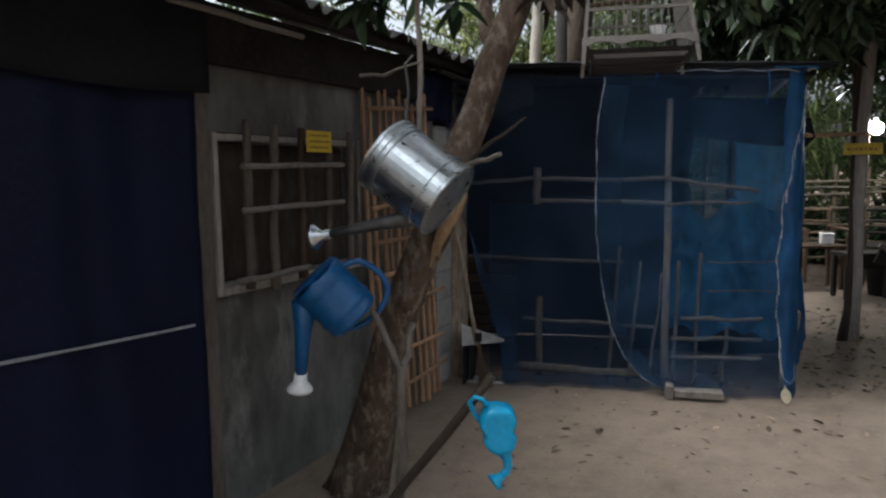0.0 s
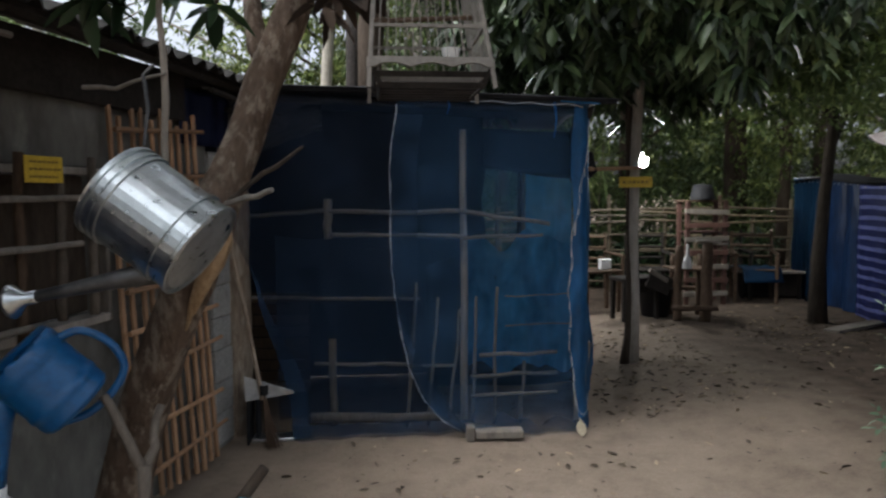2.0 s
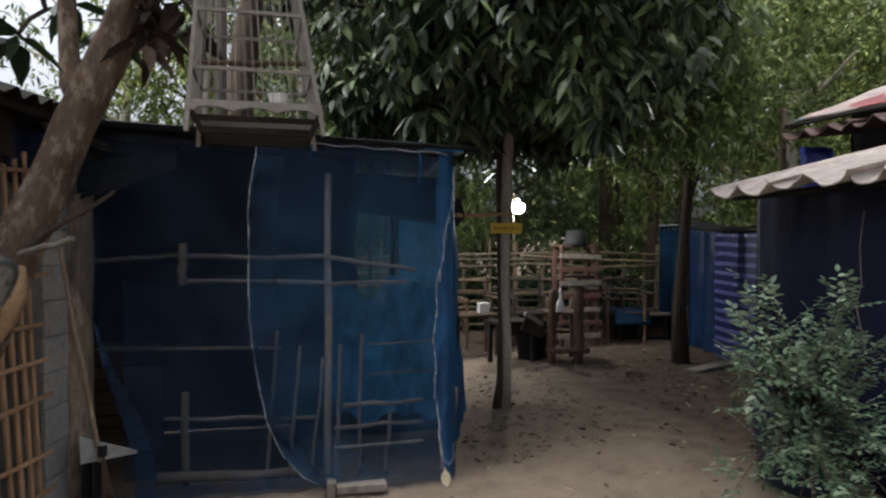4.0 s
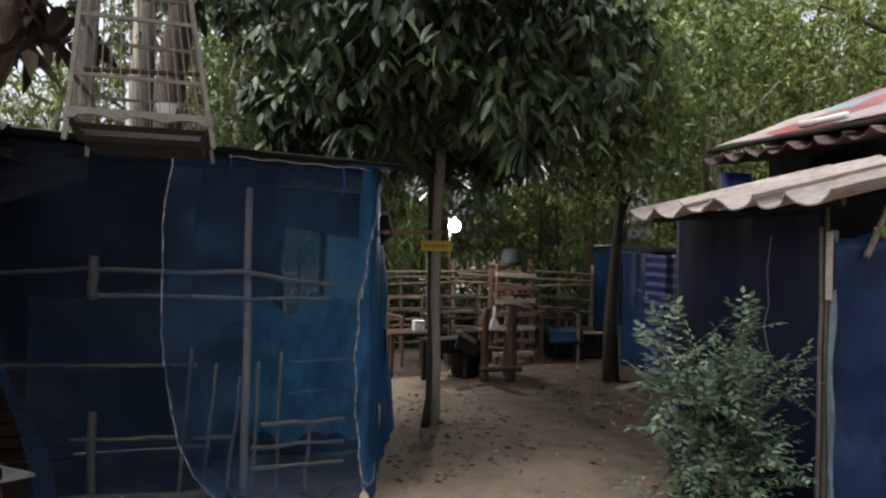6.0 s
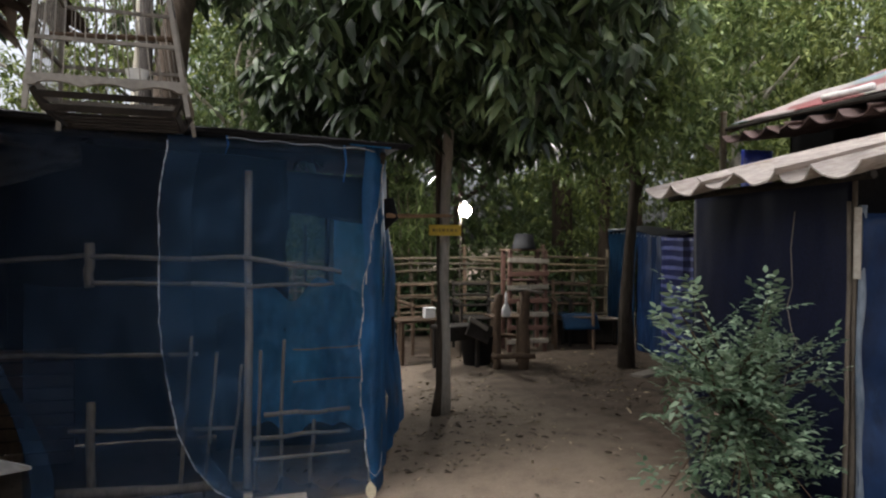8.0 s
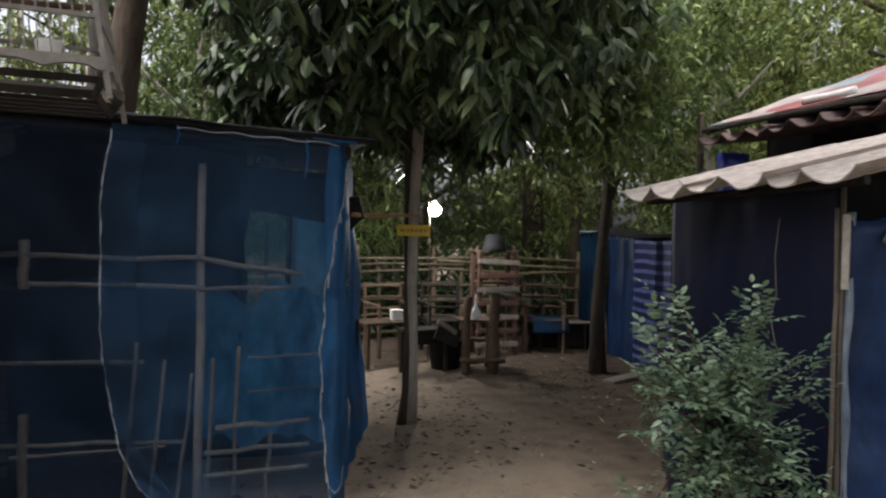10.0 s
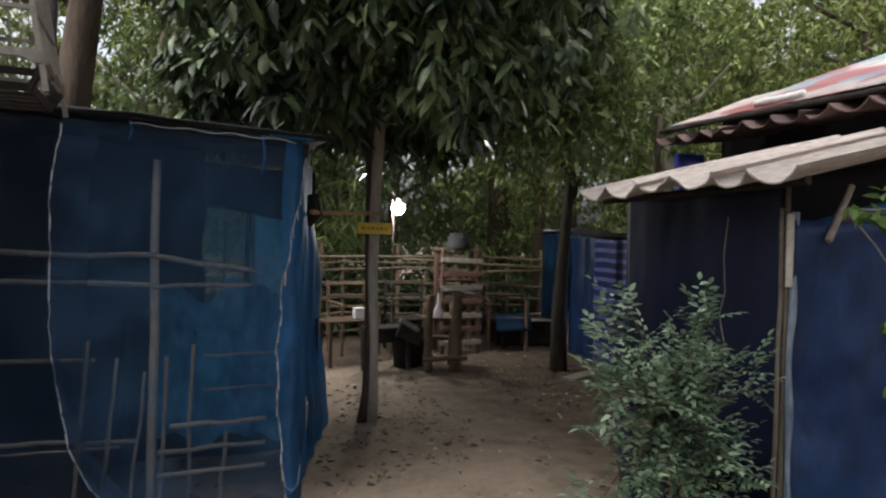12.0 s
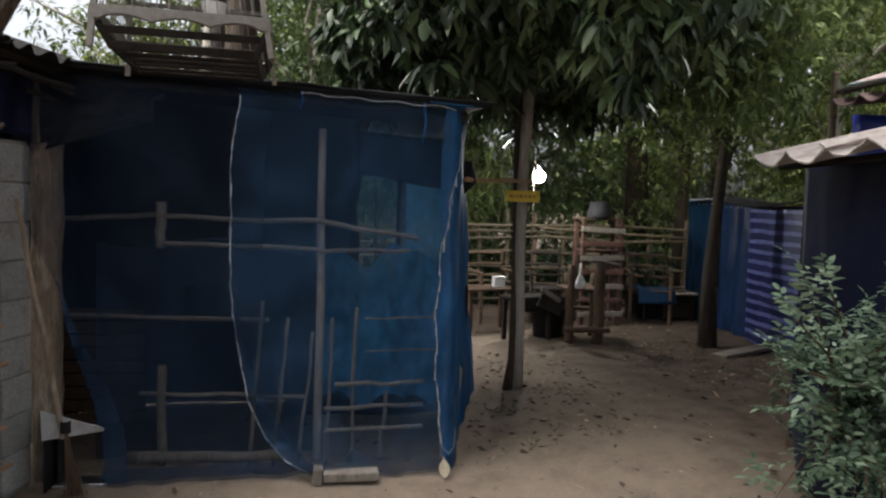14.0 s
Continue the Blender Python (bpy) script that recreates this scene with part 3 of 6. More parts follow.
west_roof = thing("roof_west", "dark corrugated roof over the plaster wall", "roof", kind="structure")
DIR_S, DIR_O = Vector((0.28, 0.96, 0)), Vector((0.96, -0.28, 0))
for i in range(4):
    s0 = 0.25 + i * 0.72
    corrugated("roof_sheet", west_roof, DARK_ROOF, on_wall(s0, 0.26, 2.21 - 0.012 * i), DIR_S, -DIR_O + Vector((0, 0, 0.3)), 0.78, 2.0, 6, 0.022, 0.007, 6, 0.05, 0.01)
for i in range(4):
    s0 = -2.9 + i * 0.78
    corrugated("roof_sheet", west_roof, DARK_ROOF, on_wall(s0, 0.75, 2.2 + 0.012 * i), DIR_S, -DIR_O + Vector((0, 0, 0.3)), 0.84, 2.4, 6, 0.022, 0.007, 6, 0.05, 0.01)
# black board added for the shade between wall top and eave
part("fascia_board", wall_slab(-0.1, 1.7, 0.012, 0.05, 1.93, 2.17), BLACK_WOOD, west_roof, "black fascia board added for the eave's shade")
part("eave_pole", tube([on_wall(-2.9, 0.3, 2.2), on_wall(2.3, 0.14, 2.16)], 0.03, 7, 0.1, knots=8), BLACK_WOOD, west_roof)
part("eave_batten", bent(on_wall(-0.45, 0.3, 2.06), on_wall(0.25, 0.3, 2.05), 0.012, 0.012, 5, 0.005, 6), GREY_WOOD, west_roof, "pale batten under the eave")

eave_sheet = thing("eave_sheet", "navy tarpaulin strip hung over the block pier", "tarpaulin")
part("strip", cloth(lambda u, v: on_wall(1.66 + 0.56 * u, 0.03 + 0.012 * math.sin(u * 14) + 0.01 * noise.noise((u * 5, v * 4, 2)), 1.81 + 0.3 * v), 24, 10, 0.003), NAVY_SHEET, eave_sheet, smooth=True)
part("batten", bent(on_wall(2.2, 0.05, 1.78), on_wall(2.21, 0.04, 2.14), 0.02, 0.018, 5, 0.006, 7, 0.15, 52), DARK_STICK, eave_sheet, "weathered batten at its edge")
for i, (sa, oa, za, sb, ob_, zb) in enumerate(((2.05, 0.1, 2.03, 2.5, 0.22, 1.96), (2.0, 0.16, 2.08, 2.42, 0.3, 2.02), (1.7, 0.2, 2.09, 2.3, 0.24, 2.06))):
    part("loose_stick", bent(on_wall(sa, oa, za), on_wall(sb, ob_, zb), 0.016, 0.012, 5, 0.01, 6, 0.2, 53 + i), BLACK_WOOD, eave_sheet, "loose stick under the eave")

# navy sheet over the near part of the wall
near_sheet = thing("navy_wall_sheet", "dark navy tarpaulin hung down the house wall", "tarpaulin")


def near_fn(u, v):
    s = -2.8 + u * 2.65
    return on_wall(s, 0.08 + 0.03 * noise.noise((s * 2.4, v * 1.5, 1)) + 0.016 * math.sin(s * 9 + v) * v + 0.014 * noise.noise((s * 7, v * 1.2, 4)) + 0.006 * noise.noise((s * 5, v * 14, 4)), 0.02 + 2.1 * (1 - v))


part("sheet", cloth(near_fn, 70, 36, 0.003), NAVY_SHEET, near_sheet, smooth=True)
# black strip added for the dark roof underside above the sheet
part("valance", cloth(lambda u, v: on_wall(-2.8 + 2.68 * u, 0.14 + 0.012 * math.sin(u * 31), 1.79 + 0.012 * math.sin(u * 13) + 0.38 * v), 50, 6, 0.003), BLACK_SHEET, near_sheet, "black strip added along the top for the dark eave", True)
part("tie_cord", bent(on_wall(-2.6, 0.118, 1.03), on_wall(-0.24, 0.118, 0.908), 0.007, 0.006, 14, 0.012, 6, 0.3, 5), ROPE, near_sheet, "pale cord tied across")

broom = thing("broom", "long-handled stick broom leaning on the block pier", "broom")
part("handle", bent((0.415, 4.38, 0.3), (0.225, 4.345, 1.5), 0.014, 0.011, 8, 0.008, 7, 0.08, 9), SLAB_WOOD, broom)
for i in range(60):
    a = q.uniform(0, 6.28)
    r = q.uniform(0.005, 0.055)
    part("twig", tube([(0.425, 4.38, 0.36), (0.45 + r * 0.4 * math.cos(a), 4.37 + r * 0.4 * math.sin(a), 0.16), (0.48 + r * math.cos(a), 4.36 + r * math.sin(a), 0.012)], [0.006, 0.004, 0.002], 4), BROWN_WOOD, broom)
part("binding", lathe([(0.02, -0.03), (0.026, -0.03), (0.026, 0.03), (0.02, 0.03)], 10, None, Matrix.Translation((0.425, 4.38, 0.36))), BLACK_PLASTIC, broom)

dustpan = thing("dustpan", "grey sheet-metal dustpan standing beside the broom", "dustpan")
part("pan", cloth(lambda u, v: Vector((0.31 + 0.29 * u, 4.4 - 0.02 * v, 0.365 - 0.03 * u + (0.16 - 0.14 * u) * (v - 0.5))), 8, 5, 0.005), PALE_STEEL, dustpan)
part("pan_side", slab((0.012, 0.2, 0.36), Matrix.Translation((0.32, 4.5, 0.19))), BLACK_PLASTIC, dustpan)
part("pan_foot", slab((0.26, 0.12, 0.02), Matrix.Translation((0.46, 4.53, 0.012))), STEEL, dustpan)
part("pan_back", slab((0.02, 0.12, 0.26), Matrix.Translation((0.36, 4.56, 0.15))), BLACK_PLASTIC, dustpan)


# ---------------------------------------------------------------- net coop
coop = thing("net_coop", "pole shed hung with blue screen net under a black sheet roof", "shed")


def top_z(x):
    return 2.18 - 0.035 * (x - 0.3)


def pole(name, a, b, r0, r1, material, parent, label="", seed=0):
    return part(name, bent(a, b, r0, r1, 8, 0.01, 8, 0.1, seed), material, parent, label, True)


# frame poles
for i, (x, y, top) in enumerate(((0.2, 4.75, 2.12), (1.69, 4.72, 1.95), (2.44, 4.62, 2.05), (2.38, 6.04, 2.02), (1.4, 6.25, 2.0), (0.2, 6.25, 2.05))):
    pole("corner_pole", (x, y, -0.05), (x, y + 0.02, top), 0.026, 0.022, POST_WOOD, coop, "", 40 + i)
pole("front_beam", (0.1, 4.6, 2.14), (2.5, 4.56, 2.05), 0.03, 0.025, BLACK_WOOD, coop, "", 50)
pole("side_beam", (2.47, 4.55, 2.03), (2.8, 6.05, 2.0), 0.028, 0.024, BLACK_WOOD, coop, "", 51)
pole("short_post", (0.8, 4.8, 1.24), (0.8, 4.8, 1.5), 0.028, 0.028, GREY_WOOD, coop, "", 52)
pole("upper_rail", (0.1, 4.9, 1.38), (0.8, 4.83, 1.43), 0.013, 0.015, GREY_WOOD, coop, "", 53)
pole("upper_rail", (0.8, 4.79, 1.42), (1.7, 4.69, 1.42), 0.015, 0.015, GREY_WOOD, coop, "", 54)
pole("upper_rail", (1.66, 4.67, 1.42), (2.24, 4.6, 1.33), 0.016, 0.014, GREY_WOOD, coop, "", 55)
pole("lower_rail", (0.82, 4.76, 1.27), (1.7, 4.68, 1.25), 0.014, 0.013, GREY_WOOD, coop, "", 56)
pole("lower_rail", (1.68, 4.66, 1.24), (2.2, 4.62, 1.26), 0.013, 0.011, GREY_WOOD, coop, "", 57)
pole("mid_rail", (0.1, 4.85, 0.86), (1.4, 4.72, 0.84), 0.013, 0.012, GREY_WOOD, coop, "", 58)
pole("low_rail", (0.7, 4.75, 0.42), (1.62, 4.66, 0.4), 0.012, 0.012, GREY_WOOD, coop, "", 59)
pole("low_post", (0.82, 4.74, 0.0), (0.82, 4.74, 0.58), 0.025, 0.025, GREY_WOOD, coop, "", 60)
pole("sill_log", (0.66, 4.62, 0.1), (1.52, 4.56, 0.09), 0.035, 0.03, GREY_WOOD, coop, "", 61)
# low gate of sticks at the right
for i, (x, z1, r) in enumerate(((1.74, 0.86, 0.012), (1.88, 0.92, 0.012), (2.06, 0.42, 0.014), (1.44, 0.86, 0.011), (1.58, 0.78, 0.01), (1.3, 0.96, 0.012))):
    pole("gate_stick", (x, 4.66, 0.0), (x + (0.02 if i < 3 else 0.07), 4.64, z1), r, r * 0.85, GREY_WOOD, coop, "", 70 + i)
for i, (x0, x1, z) in enumerate(((1.72, 2.3, 0.33), (1.72, 2.3, 0.2), (1.78, 2.3, 0.47), (1.95, 2.42, 0.66), (1.95, 2.4, 0.86))):
    pole("gate_rail", (x0, 4.63, z), (x1, 4.62, z + 0.012), 0.015 if i < 3 else 0.005, 0.013 if i < 3 else 0.004, GREY_WOOD, coop, "", 80 + i)

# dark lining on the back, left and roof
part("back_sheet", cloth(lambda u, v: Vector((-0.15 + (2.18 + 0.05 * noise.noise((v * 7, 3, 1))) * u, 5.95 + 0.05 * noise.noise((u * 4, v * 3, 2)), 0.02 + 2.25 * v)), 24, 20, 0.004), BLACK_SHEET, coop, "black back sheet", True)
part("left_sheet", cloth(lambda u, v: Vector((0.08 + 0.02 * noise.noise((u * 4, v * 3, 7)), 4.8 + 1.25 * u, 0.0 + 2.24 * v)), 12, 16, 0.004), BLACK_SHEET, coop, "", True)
part("front_flap", cloth(lambda u, v: (Vector((-0.12 + 0.9 * u, 4.66 + 0.03 * math.sin(u * 9) + 0.02 * noise.noise((u * 5, v * 4, 1)), 2.19 - (0.34 + 0.12 * math.sin(u * 3 + 1)) * v)) + Vector((0, 0.035 * noise.noise((u * 11 + v * 3, v * 9, 5)), 0))), 40, 24, 0.004), BLACK_PLASTIC_SHEET, coop, "crumpled black plastic flap under the roof edge", True)
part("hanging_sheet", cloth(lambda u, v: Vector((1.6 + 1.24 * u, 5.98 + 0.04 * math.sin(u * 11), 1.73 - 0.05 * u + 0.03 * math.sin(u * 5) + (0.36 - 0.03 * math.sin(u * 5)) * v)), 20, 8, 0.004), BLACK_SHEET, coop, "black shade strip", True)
# strip added to darken the see-through back corner
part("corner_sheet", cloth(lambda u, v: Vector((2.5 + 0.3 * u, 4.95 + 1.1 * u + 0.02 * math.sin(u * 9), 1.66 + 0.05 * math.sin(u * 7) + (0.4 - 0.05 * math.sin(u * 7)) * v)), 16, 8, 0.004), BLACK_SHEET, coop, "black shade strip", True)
# black sheet added for the shade inside, low behind the sticks
part("low_sheet", cloth(lambda u, v: Vector((1.5 + 1.3 * u, 5.5 + 0.04 * math.sin(u * 8), 0.02 + (0.95 + 0.08 * math.sin(u * 6)) * v)), 20, 8, 0.004), BLACK_SHEET, coop, "black sheet added for the dark behind the foot", True)
for i in range(9):
    z = 0.06 + i * 0.085
    part("back_board", slab((0.5, 0.02, 0.075), Matrix.Translation((0.36, 5.4 + 0.004 * (i % 2), z + 0.03))), BROWN_WOOD, coop)


def roof_fn(u, v):
    x = -0.1 + 2.75 * u
    y = 4.42 + 2.0 * v
    return Vector((x + 0.1 * v, y + 0.02 * noise.noise((u * 7, 0, 3)), top_z(x) + 0.012 + 0.06 * math.sin(v * 3.1) + 0.016 * noise.noise((u * 9, v * 5, 3))))


part("roof_sheet", cloth(roof_fn, 40, 16, 0.01), BLACK_SHEET, coop, "sagging black roof sheet", True)
part("roof_edge", tube([(-0.1 + 2.72 * i / 12, 4.45, top_z(-0.1 + 2.72 * i / 12) + 0.0 + 0.01 * noise.noise((i * 0.7, 1, 1))) for i in range(13)], 0.02, 7, 0.15), BLACK_SHEET, coop, "", True)


def net_y(x, z, seed):
    f = 0.016 * noise.noise((x * 2.4, z * 0.7, seed)) + 0.012 * math.sin(x * 11 + seed + z * 0.8) * (1 - 0.3 * z) + 0.05 * noise.noise((x * 4.5 + z * 1.5, z * 3, seed + 5)) * (1.15 - 0.4 * z) + 0.018 * noise.noise((x * 13 - z * 4, z * 7, seed + 2))
    return 4.5 + f + 0.018 * noise.noise((x * 3 + z * 2.2, z * 1.1 - x, seed + 9))


SEAM = ((1.25, 2.12), (1.245, 2.02), (1.215, 1.86), (1.2, 1.7), (1.205, 1.5), (1.2, 1.3), (1.205, 1.08), (1.225, 0.88), (1.26, 0.66), (1.31, 0.44), (1.4, 0.25), (1.52, 0.1), (1.67, 0.02))


def seam_x(z):
    for (x0, z0), (x1, z1) in zip(SEAM, SEAM[1:]):
        if z0 >= z >= z1:
            return x1 + (x0 - x1) * (z - z1) / (z0 - z1)
    return SEAM[-1][0] if z < 1 else SEAM[0][0]


def net_left(u, v):
    z = 0.03 + (top_z(0.7) - 0.05) * v
    x0 = 0.58 - 0.22 * smooth_step(0.05, 1.1, z) - 0.22 * smooth_step(0.95, 1.6, z)
    x1 = seam_x(z) + 0.05 + 0.12 * smooth_step(0.0, 0.6, z)
    x = x0 + (x1 - x0) * u
    return Vector((x, net_y(x, z, 3) + 0.015 + 0.1 * (1 - smooth_step(0.0, 0.25, z)) * -0.6, z + 0.03 * noise.noise((x * 5, 1, 0)) * (1 - v)))


def net_right(u, v):
    z = 0.02 + (top_z(1.8) - 0.03) * v
    x0 = seam_x(z)
    x1 = 2.53 - 0.02 * (1 - v) + 0.012 * math.sin(z * 6)
    x = x0 + (x1 - x0) * u
    back = 0.24 * max(0.0, (x - 2.4) / 0.13) ** 2
    return Vector((x, net_y(x, z, 11) + back - 0.02 - 0.07 * (1 - smooth_step(0.0, 0.3, z)), z + 0.05 * noise.noise((x * 4, 2, 0)) * (1 - v)))


def net_side(u, v):
    z = 0.05 + 2.0 * v
    y = 4.7 + 1.4 * u
    return Vector((2.53 - 0.02 * (1 - v) + 0.012 * math.sin(z * 6) + (0.3 + 0.22 * (1 - v)) * u + 0.014 * math.sin(u * 23) + 0.03 * noise.noise((y * 3, z * 2, 4)) * min(1, u * 5), y, z))


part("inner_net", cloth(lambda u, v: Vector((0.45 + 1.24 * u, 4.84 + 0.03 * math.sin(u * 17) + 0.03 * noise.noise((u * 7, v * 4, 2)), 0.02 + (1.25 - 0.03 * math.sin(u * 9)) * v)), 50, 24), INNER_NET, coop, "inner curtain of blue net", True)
part("inner_net", cloth(lambda u, v: Vector((1.68 + 0.78 * u, 4.8 + 0.03 * math.sin(u * 9) + 0.07 * noise.noise((u * 6, v * 5, 6)) + 0.03 * noise.noise((u * 14, v * 9, 6)) - 0.05 * u, 0.36 + 0.16 * noise.noise((u * 4, 0, 1)) + 0.05 * math.sin(u * 13) + (0.88 - 0.03 * math.sin(u * 7)) * v)), 34, 24), NET_LIT, coop, "inner blue net curtain, backlight in its pale colour", True)
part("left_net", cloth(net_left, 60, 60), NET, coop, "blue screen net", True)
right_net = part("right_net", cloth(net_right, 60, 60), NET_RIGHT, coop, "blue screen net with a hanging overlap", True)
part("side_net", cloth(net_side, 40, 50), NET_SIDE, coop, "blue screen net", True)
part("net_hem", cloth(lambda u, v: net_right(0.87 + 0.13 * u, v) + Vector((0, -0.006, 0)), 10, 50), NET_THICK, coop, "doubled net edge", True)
part("net_hem", cloth(lambda u, v: net_left(0.13 * u * (0.55 + 0.45 * math.sin(v * 4 + 0.6)), 0.5 * v) + Vector((0, -0.01, 0)), 6, 40), INNER_NET, coop, "doubled net edge", True)
part("net_hem", cloth(lambda u, v: net_right(u, 0.075 * v * (0.6 + 0.5 * noise.noise((u * 9, 1, 1)))) + Vector((0, -0.012 - 0.02 * v, -0.01)), 40, 4), INNER_NET, coop, "bunched net foot", True)
part("net_hem", cloth(lambda u, v: net_left(u, 0.045 * v) + Vector((0, -0.02 - 0.03 * v, -0.015)), 40, 4), INNER_NET, coop, "bunched net foot", True)
# teal and pale copies paint the daylight behind the net
part("back_net", cloth(lambda u, v: Vector((1.98 + 0.4 * u, 6.08 + 0.015 * math.sin(u * 12), 0.03 + 1.97 * v)), 12, 20), NET_BACK, coop, "thin net, backlight in its teal colour", True)
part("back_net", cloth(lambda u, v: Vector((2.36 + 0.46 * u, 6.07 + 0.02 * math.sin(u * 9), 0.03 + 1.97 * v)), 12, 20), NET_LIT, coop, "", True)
pole("back_post", (2.345, 6.02, 0.0), (2.35, 6.02, 2.02), 0.022, 0.02, BLACK_WOOD, coop, "", 62)
pole("back_post", (2.2, 6.4, 0.0), (2.21, 6.4, 1.66), 0.016, 0.014, DARK_BARK, coop, "", 63)
part("net_hem", cloth(lambda u, v: net_right((0.02 + 0.09 * (1 - v)) * u, 0.02 + 0.42 * v) + Vector((0.0, -0.008 - 0.012 * math.sin(u * 7 + v * 9), 0)), 8, 40), INNER_NET, coop, "bunched overlap along the seam", True)
for k in range(26):
    if k in (5, 7, 8, 12, 13, 14, 16):
        continue
    v0, v1 = 0.98 - k * 0.037, 0.98 - (k + q.uniform(0.45, 1.0)) * 0.037
    pts = [net_right(0.0, v0 + (v1 - v0) * j / 3) + Vector((0, -0.012, 0)) for j in range(4)]
    part("seam_cord", tube(pts, 0.0022 + 0.0025 * q.random(), 5, 0.3), ROPE, right_net, "white seam cord")


def corner_u(v):
    return 0.865 + 0.115 * smooth_step(0.55, 0.97, v) + 0.006 * math.sin(v * 40)


part("seam_cord", tube([net_right(0.0, 0.98 - 0.97 * j / 50) + Vector((0.004 * math.sin(j * 1.7), -0.012, 0)) for j in range(51)], 0.0018, 5), ROPE, right_net, "thin seam cord")
part("seam_cord", tube([net_right(corner_u(0.96 - 0.9 * j / 44), 0.96 - 0.9 * j / 44) + Vector((0.003 * math.sin(j * 2.1), -0.014, 0)) for j in range(45)] + [net_right(0.9, 0.045) + Vector((0, -0.02, 0)), net_right(0.95, 0.05) + Vector((0, -0.02, 0)), net_right(0.985, 0.08) + Vector((0, -0.02, 0))], 0.0018, 5), ROPE, right_net, "thin seam cord")
part("seam_cord", tube([(1.56 + 0.94 * j / 20, 4.44 + 0.2 * max(0.0, (j / 20 - 0.84) / 0.16) ** 2, top_z(1.56 + 0.94 * j / 20) - 0.035 + 0.006 * math.sin(j * 1.3)) for j in range(21)], 0.0028, 5, 0.3), ROPE, right_net, "thin seam cord")
for k in range(22):
    v0, v1 = 0.96 - k * 0.041, 0.96 - (k + q.uniform(0.4, 1.0)) * 0.041
    u = corner_u(v0)
    pts = [net_right(u, v0 + (v1 - v0) * j / 3) + Vector((0, -0.014, 0)) for j in range(4)]
    part("seam_cord", tube(pts, 0.0022 + 0.0025 * q.random(), 5, 0.3), ROPE, right_net, "white seam cord")
part("top_hem", cloth(lambda u, v: Vector((2.26 + 0.25 * u, 4.45 - 0.02 * v, top_z(2.4) + 0.012 - 0.028 * v - 0.012 * u)), 10, 3, 0.003), TEAL_SHEET, coop, "pale folded net corner")
for x, h in ((1.56, 0.1), (2.23, 0.22)):
    part("tie_strip", tube([(x, 4.455, top_z(x) - 0.02), (x + 0.01, 4.45, top_z(x) - 0.02 - h * 0.5), (x - 0.005, 4.455, top_z(x) - 0.02 - h)], [0.009, 0.006, 0.003], 5, 0.2), NET_THICK, coop)
part("dark_bundle", tube([(2.6, 5.1, 1.6), (2.66, 5.12, 1.7), (2.64, 5.1, 1.82)], [0.03, 0.06, 0.04], 8, 0.5), BLACK_SHEET, coop, "bundle of black sheet tied at the side", True)
part("side_stick", bent((2.62, 5.0, 1.7), (3.38, 5.9, 1.74), 0.016, 0.013, 8, 0.01, 7, 0.1, 91), BAMBOO, coop, "bamboo stick reaching to the tree")

brick_like = thing("timber_block", "short grey timber block weighing down the net", "block")
part("plank", slab((0.3, 0.09, 0.05), pose(1.86, 4.37, 0.035, 0, 0, -3), 0.006), GREY_WOOD, brick_like)
part("end_piece", slab((0.05, 0.12, 0.09), pose(1.68, 4.38, 0.045, 0, 4, -3), 0.006), GREY_WOOD, brick_like)
pole_log = thing("side_board", "thin grey board leaning at the coop corner", "board")
part("board", slab((0.02, 0.3, 0.5), pose(2.58, 4.95, 0.25, 0, 4, -8), 0.004), GREY_WOOD, pole_log)


def frame_of(origin, zdir, xdir):
    z = Vector(zdir).normalized()
    x = (Vector(xdir) - z * Vector(xdir).dot(z)).normalized()
    y = z.cross(x)
    return Matrix(((x.x, y.x, z.x, origin[0]), (x.y, y.y, z.y, origin[1]), (x.z, y.z, z.z, origin[2]), (0, 0, 0, 1)))


# ---------------------------------------------------------------- leaning tree with cans
tree = thing("leaning_tree", "leaning bare-trunked tree used to hang watering cans", "tree")
trunk_pts = [(0.05, 2.82, -0.06), (0.1, 2.78, 0.12), (0.16, 2.72, 0.3), (0.24, 2.58, 0.55), (0.32, 2.54, 0.8), (0.42, 2.47, 1.05), (0.53, 2.42, 1.28), (0.61, 2.43, 1.5), (0.68, 2.49, 1.7), (0.745, 2.55, 1.9), (0.82, 2.6, 2.1), (0.89, 2.65, 2.3), (1.0, 2.7, 2.6), (1.15, 2.75, 3.1), (1.25, 2.8, 3.7)]
part("trunk", tube(trunk_pts, [0.16, 0.125, 0.105, 0.085, 0.075, 0.07, 0.072, 0.064, 0.06, 0.058, 0.056, 0.054, 0.05, 0.042, 0.03], 20, 0.3), BARK, tree, smooth=True)
part("limb", tube([(0.76, 2.57, 1.95), (0.72, 2.62, 2.02), (0.7, 2.66, 2.12), (0.68, 2.72, 2.35), (0.6, 2.8, 3.1)], [0.034, 0.034, 0.032, 0.026, 0.018], 12, 0.3), BARK, tree, smooth=True)
part("limb", tube([(1.05, 2.72, 2.75), (1.2, 2.6, 3.1), (1.27, 2.5, 3.3)], [0.035, 0.025, 0.015], 8, 0.2), BARK, tree, smooth=True)
part("limb", tube([(0.9, 2.65, 2.35), (0.85, 2.4, 2.6), (0.8, 2.2, 2.8)], [0.03, 0.02, 0.01], 8, 0.2), BARK, tree, smooth=True)
part("cut_scar", tube([(0.655, 2.352, 1.47), (0.64, 2.342, 1.4), (0.605, 2.338, 1.33), (0.575, 2.338, 1.25), (0.545, 2.352, 1.17)], [0.01, 0.028, 0.036, 0.022, 0.005], 12, 0.7), CUT_WOOD, tree, "orange fresh-cut scar", True)
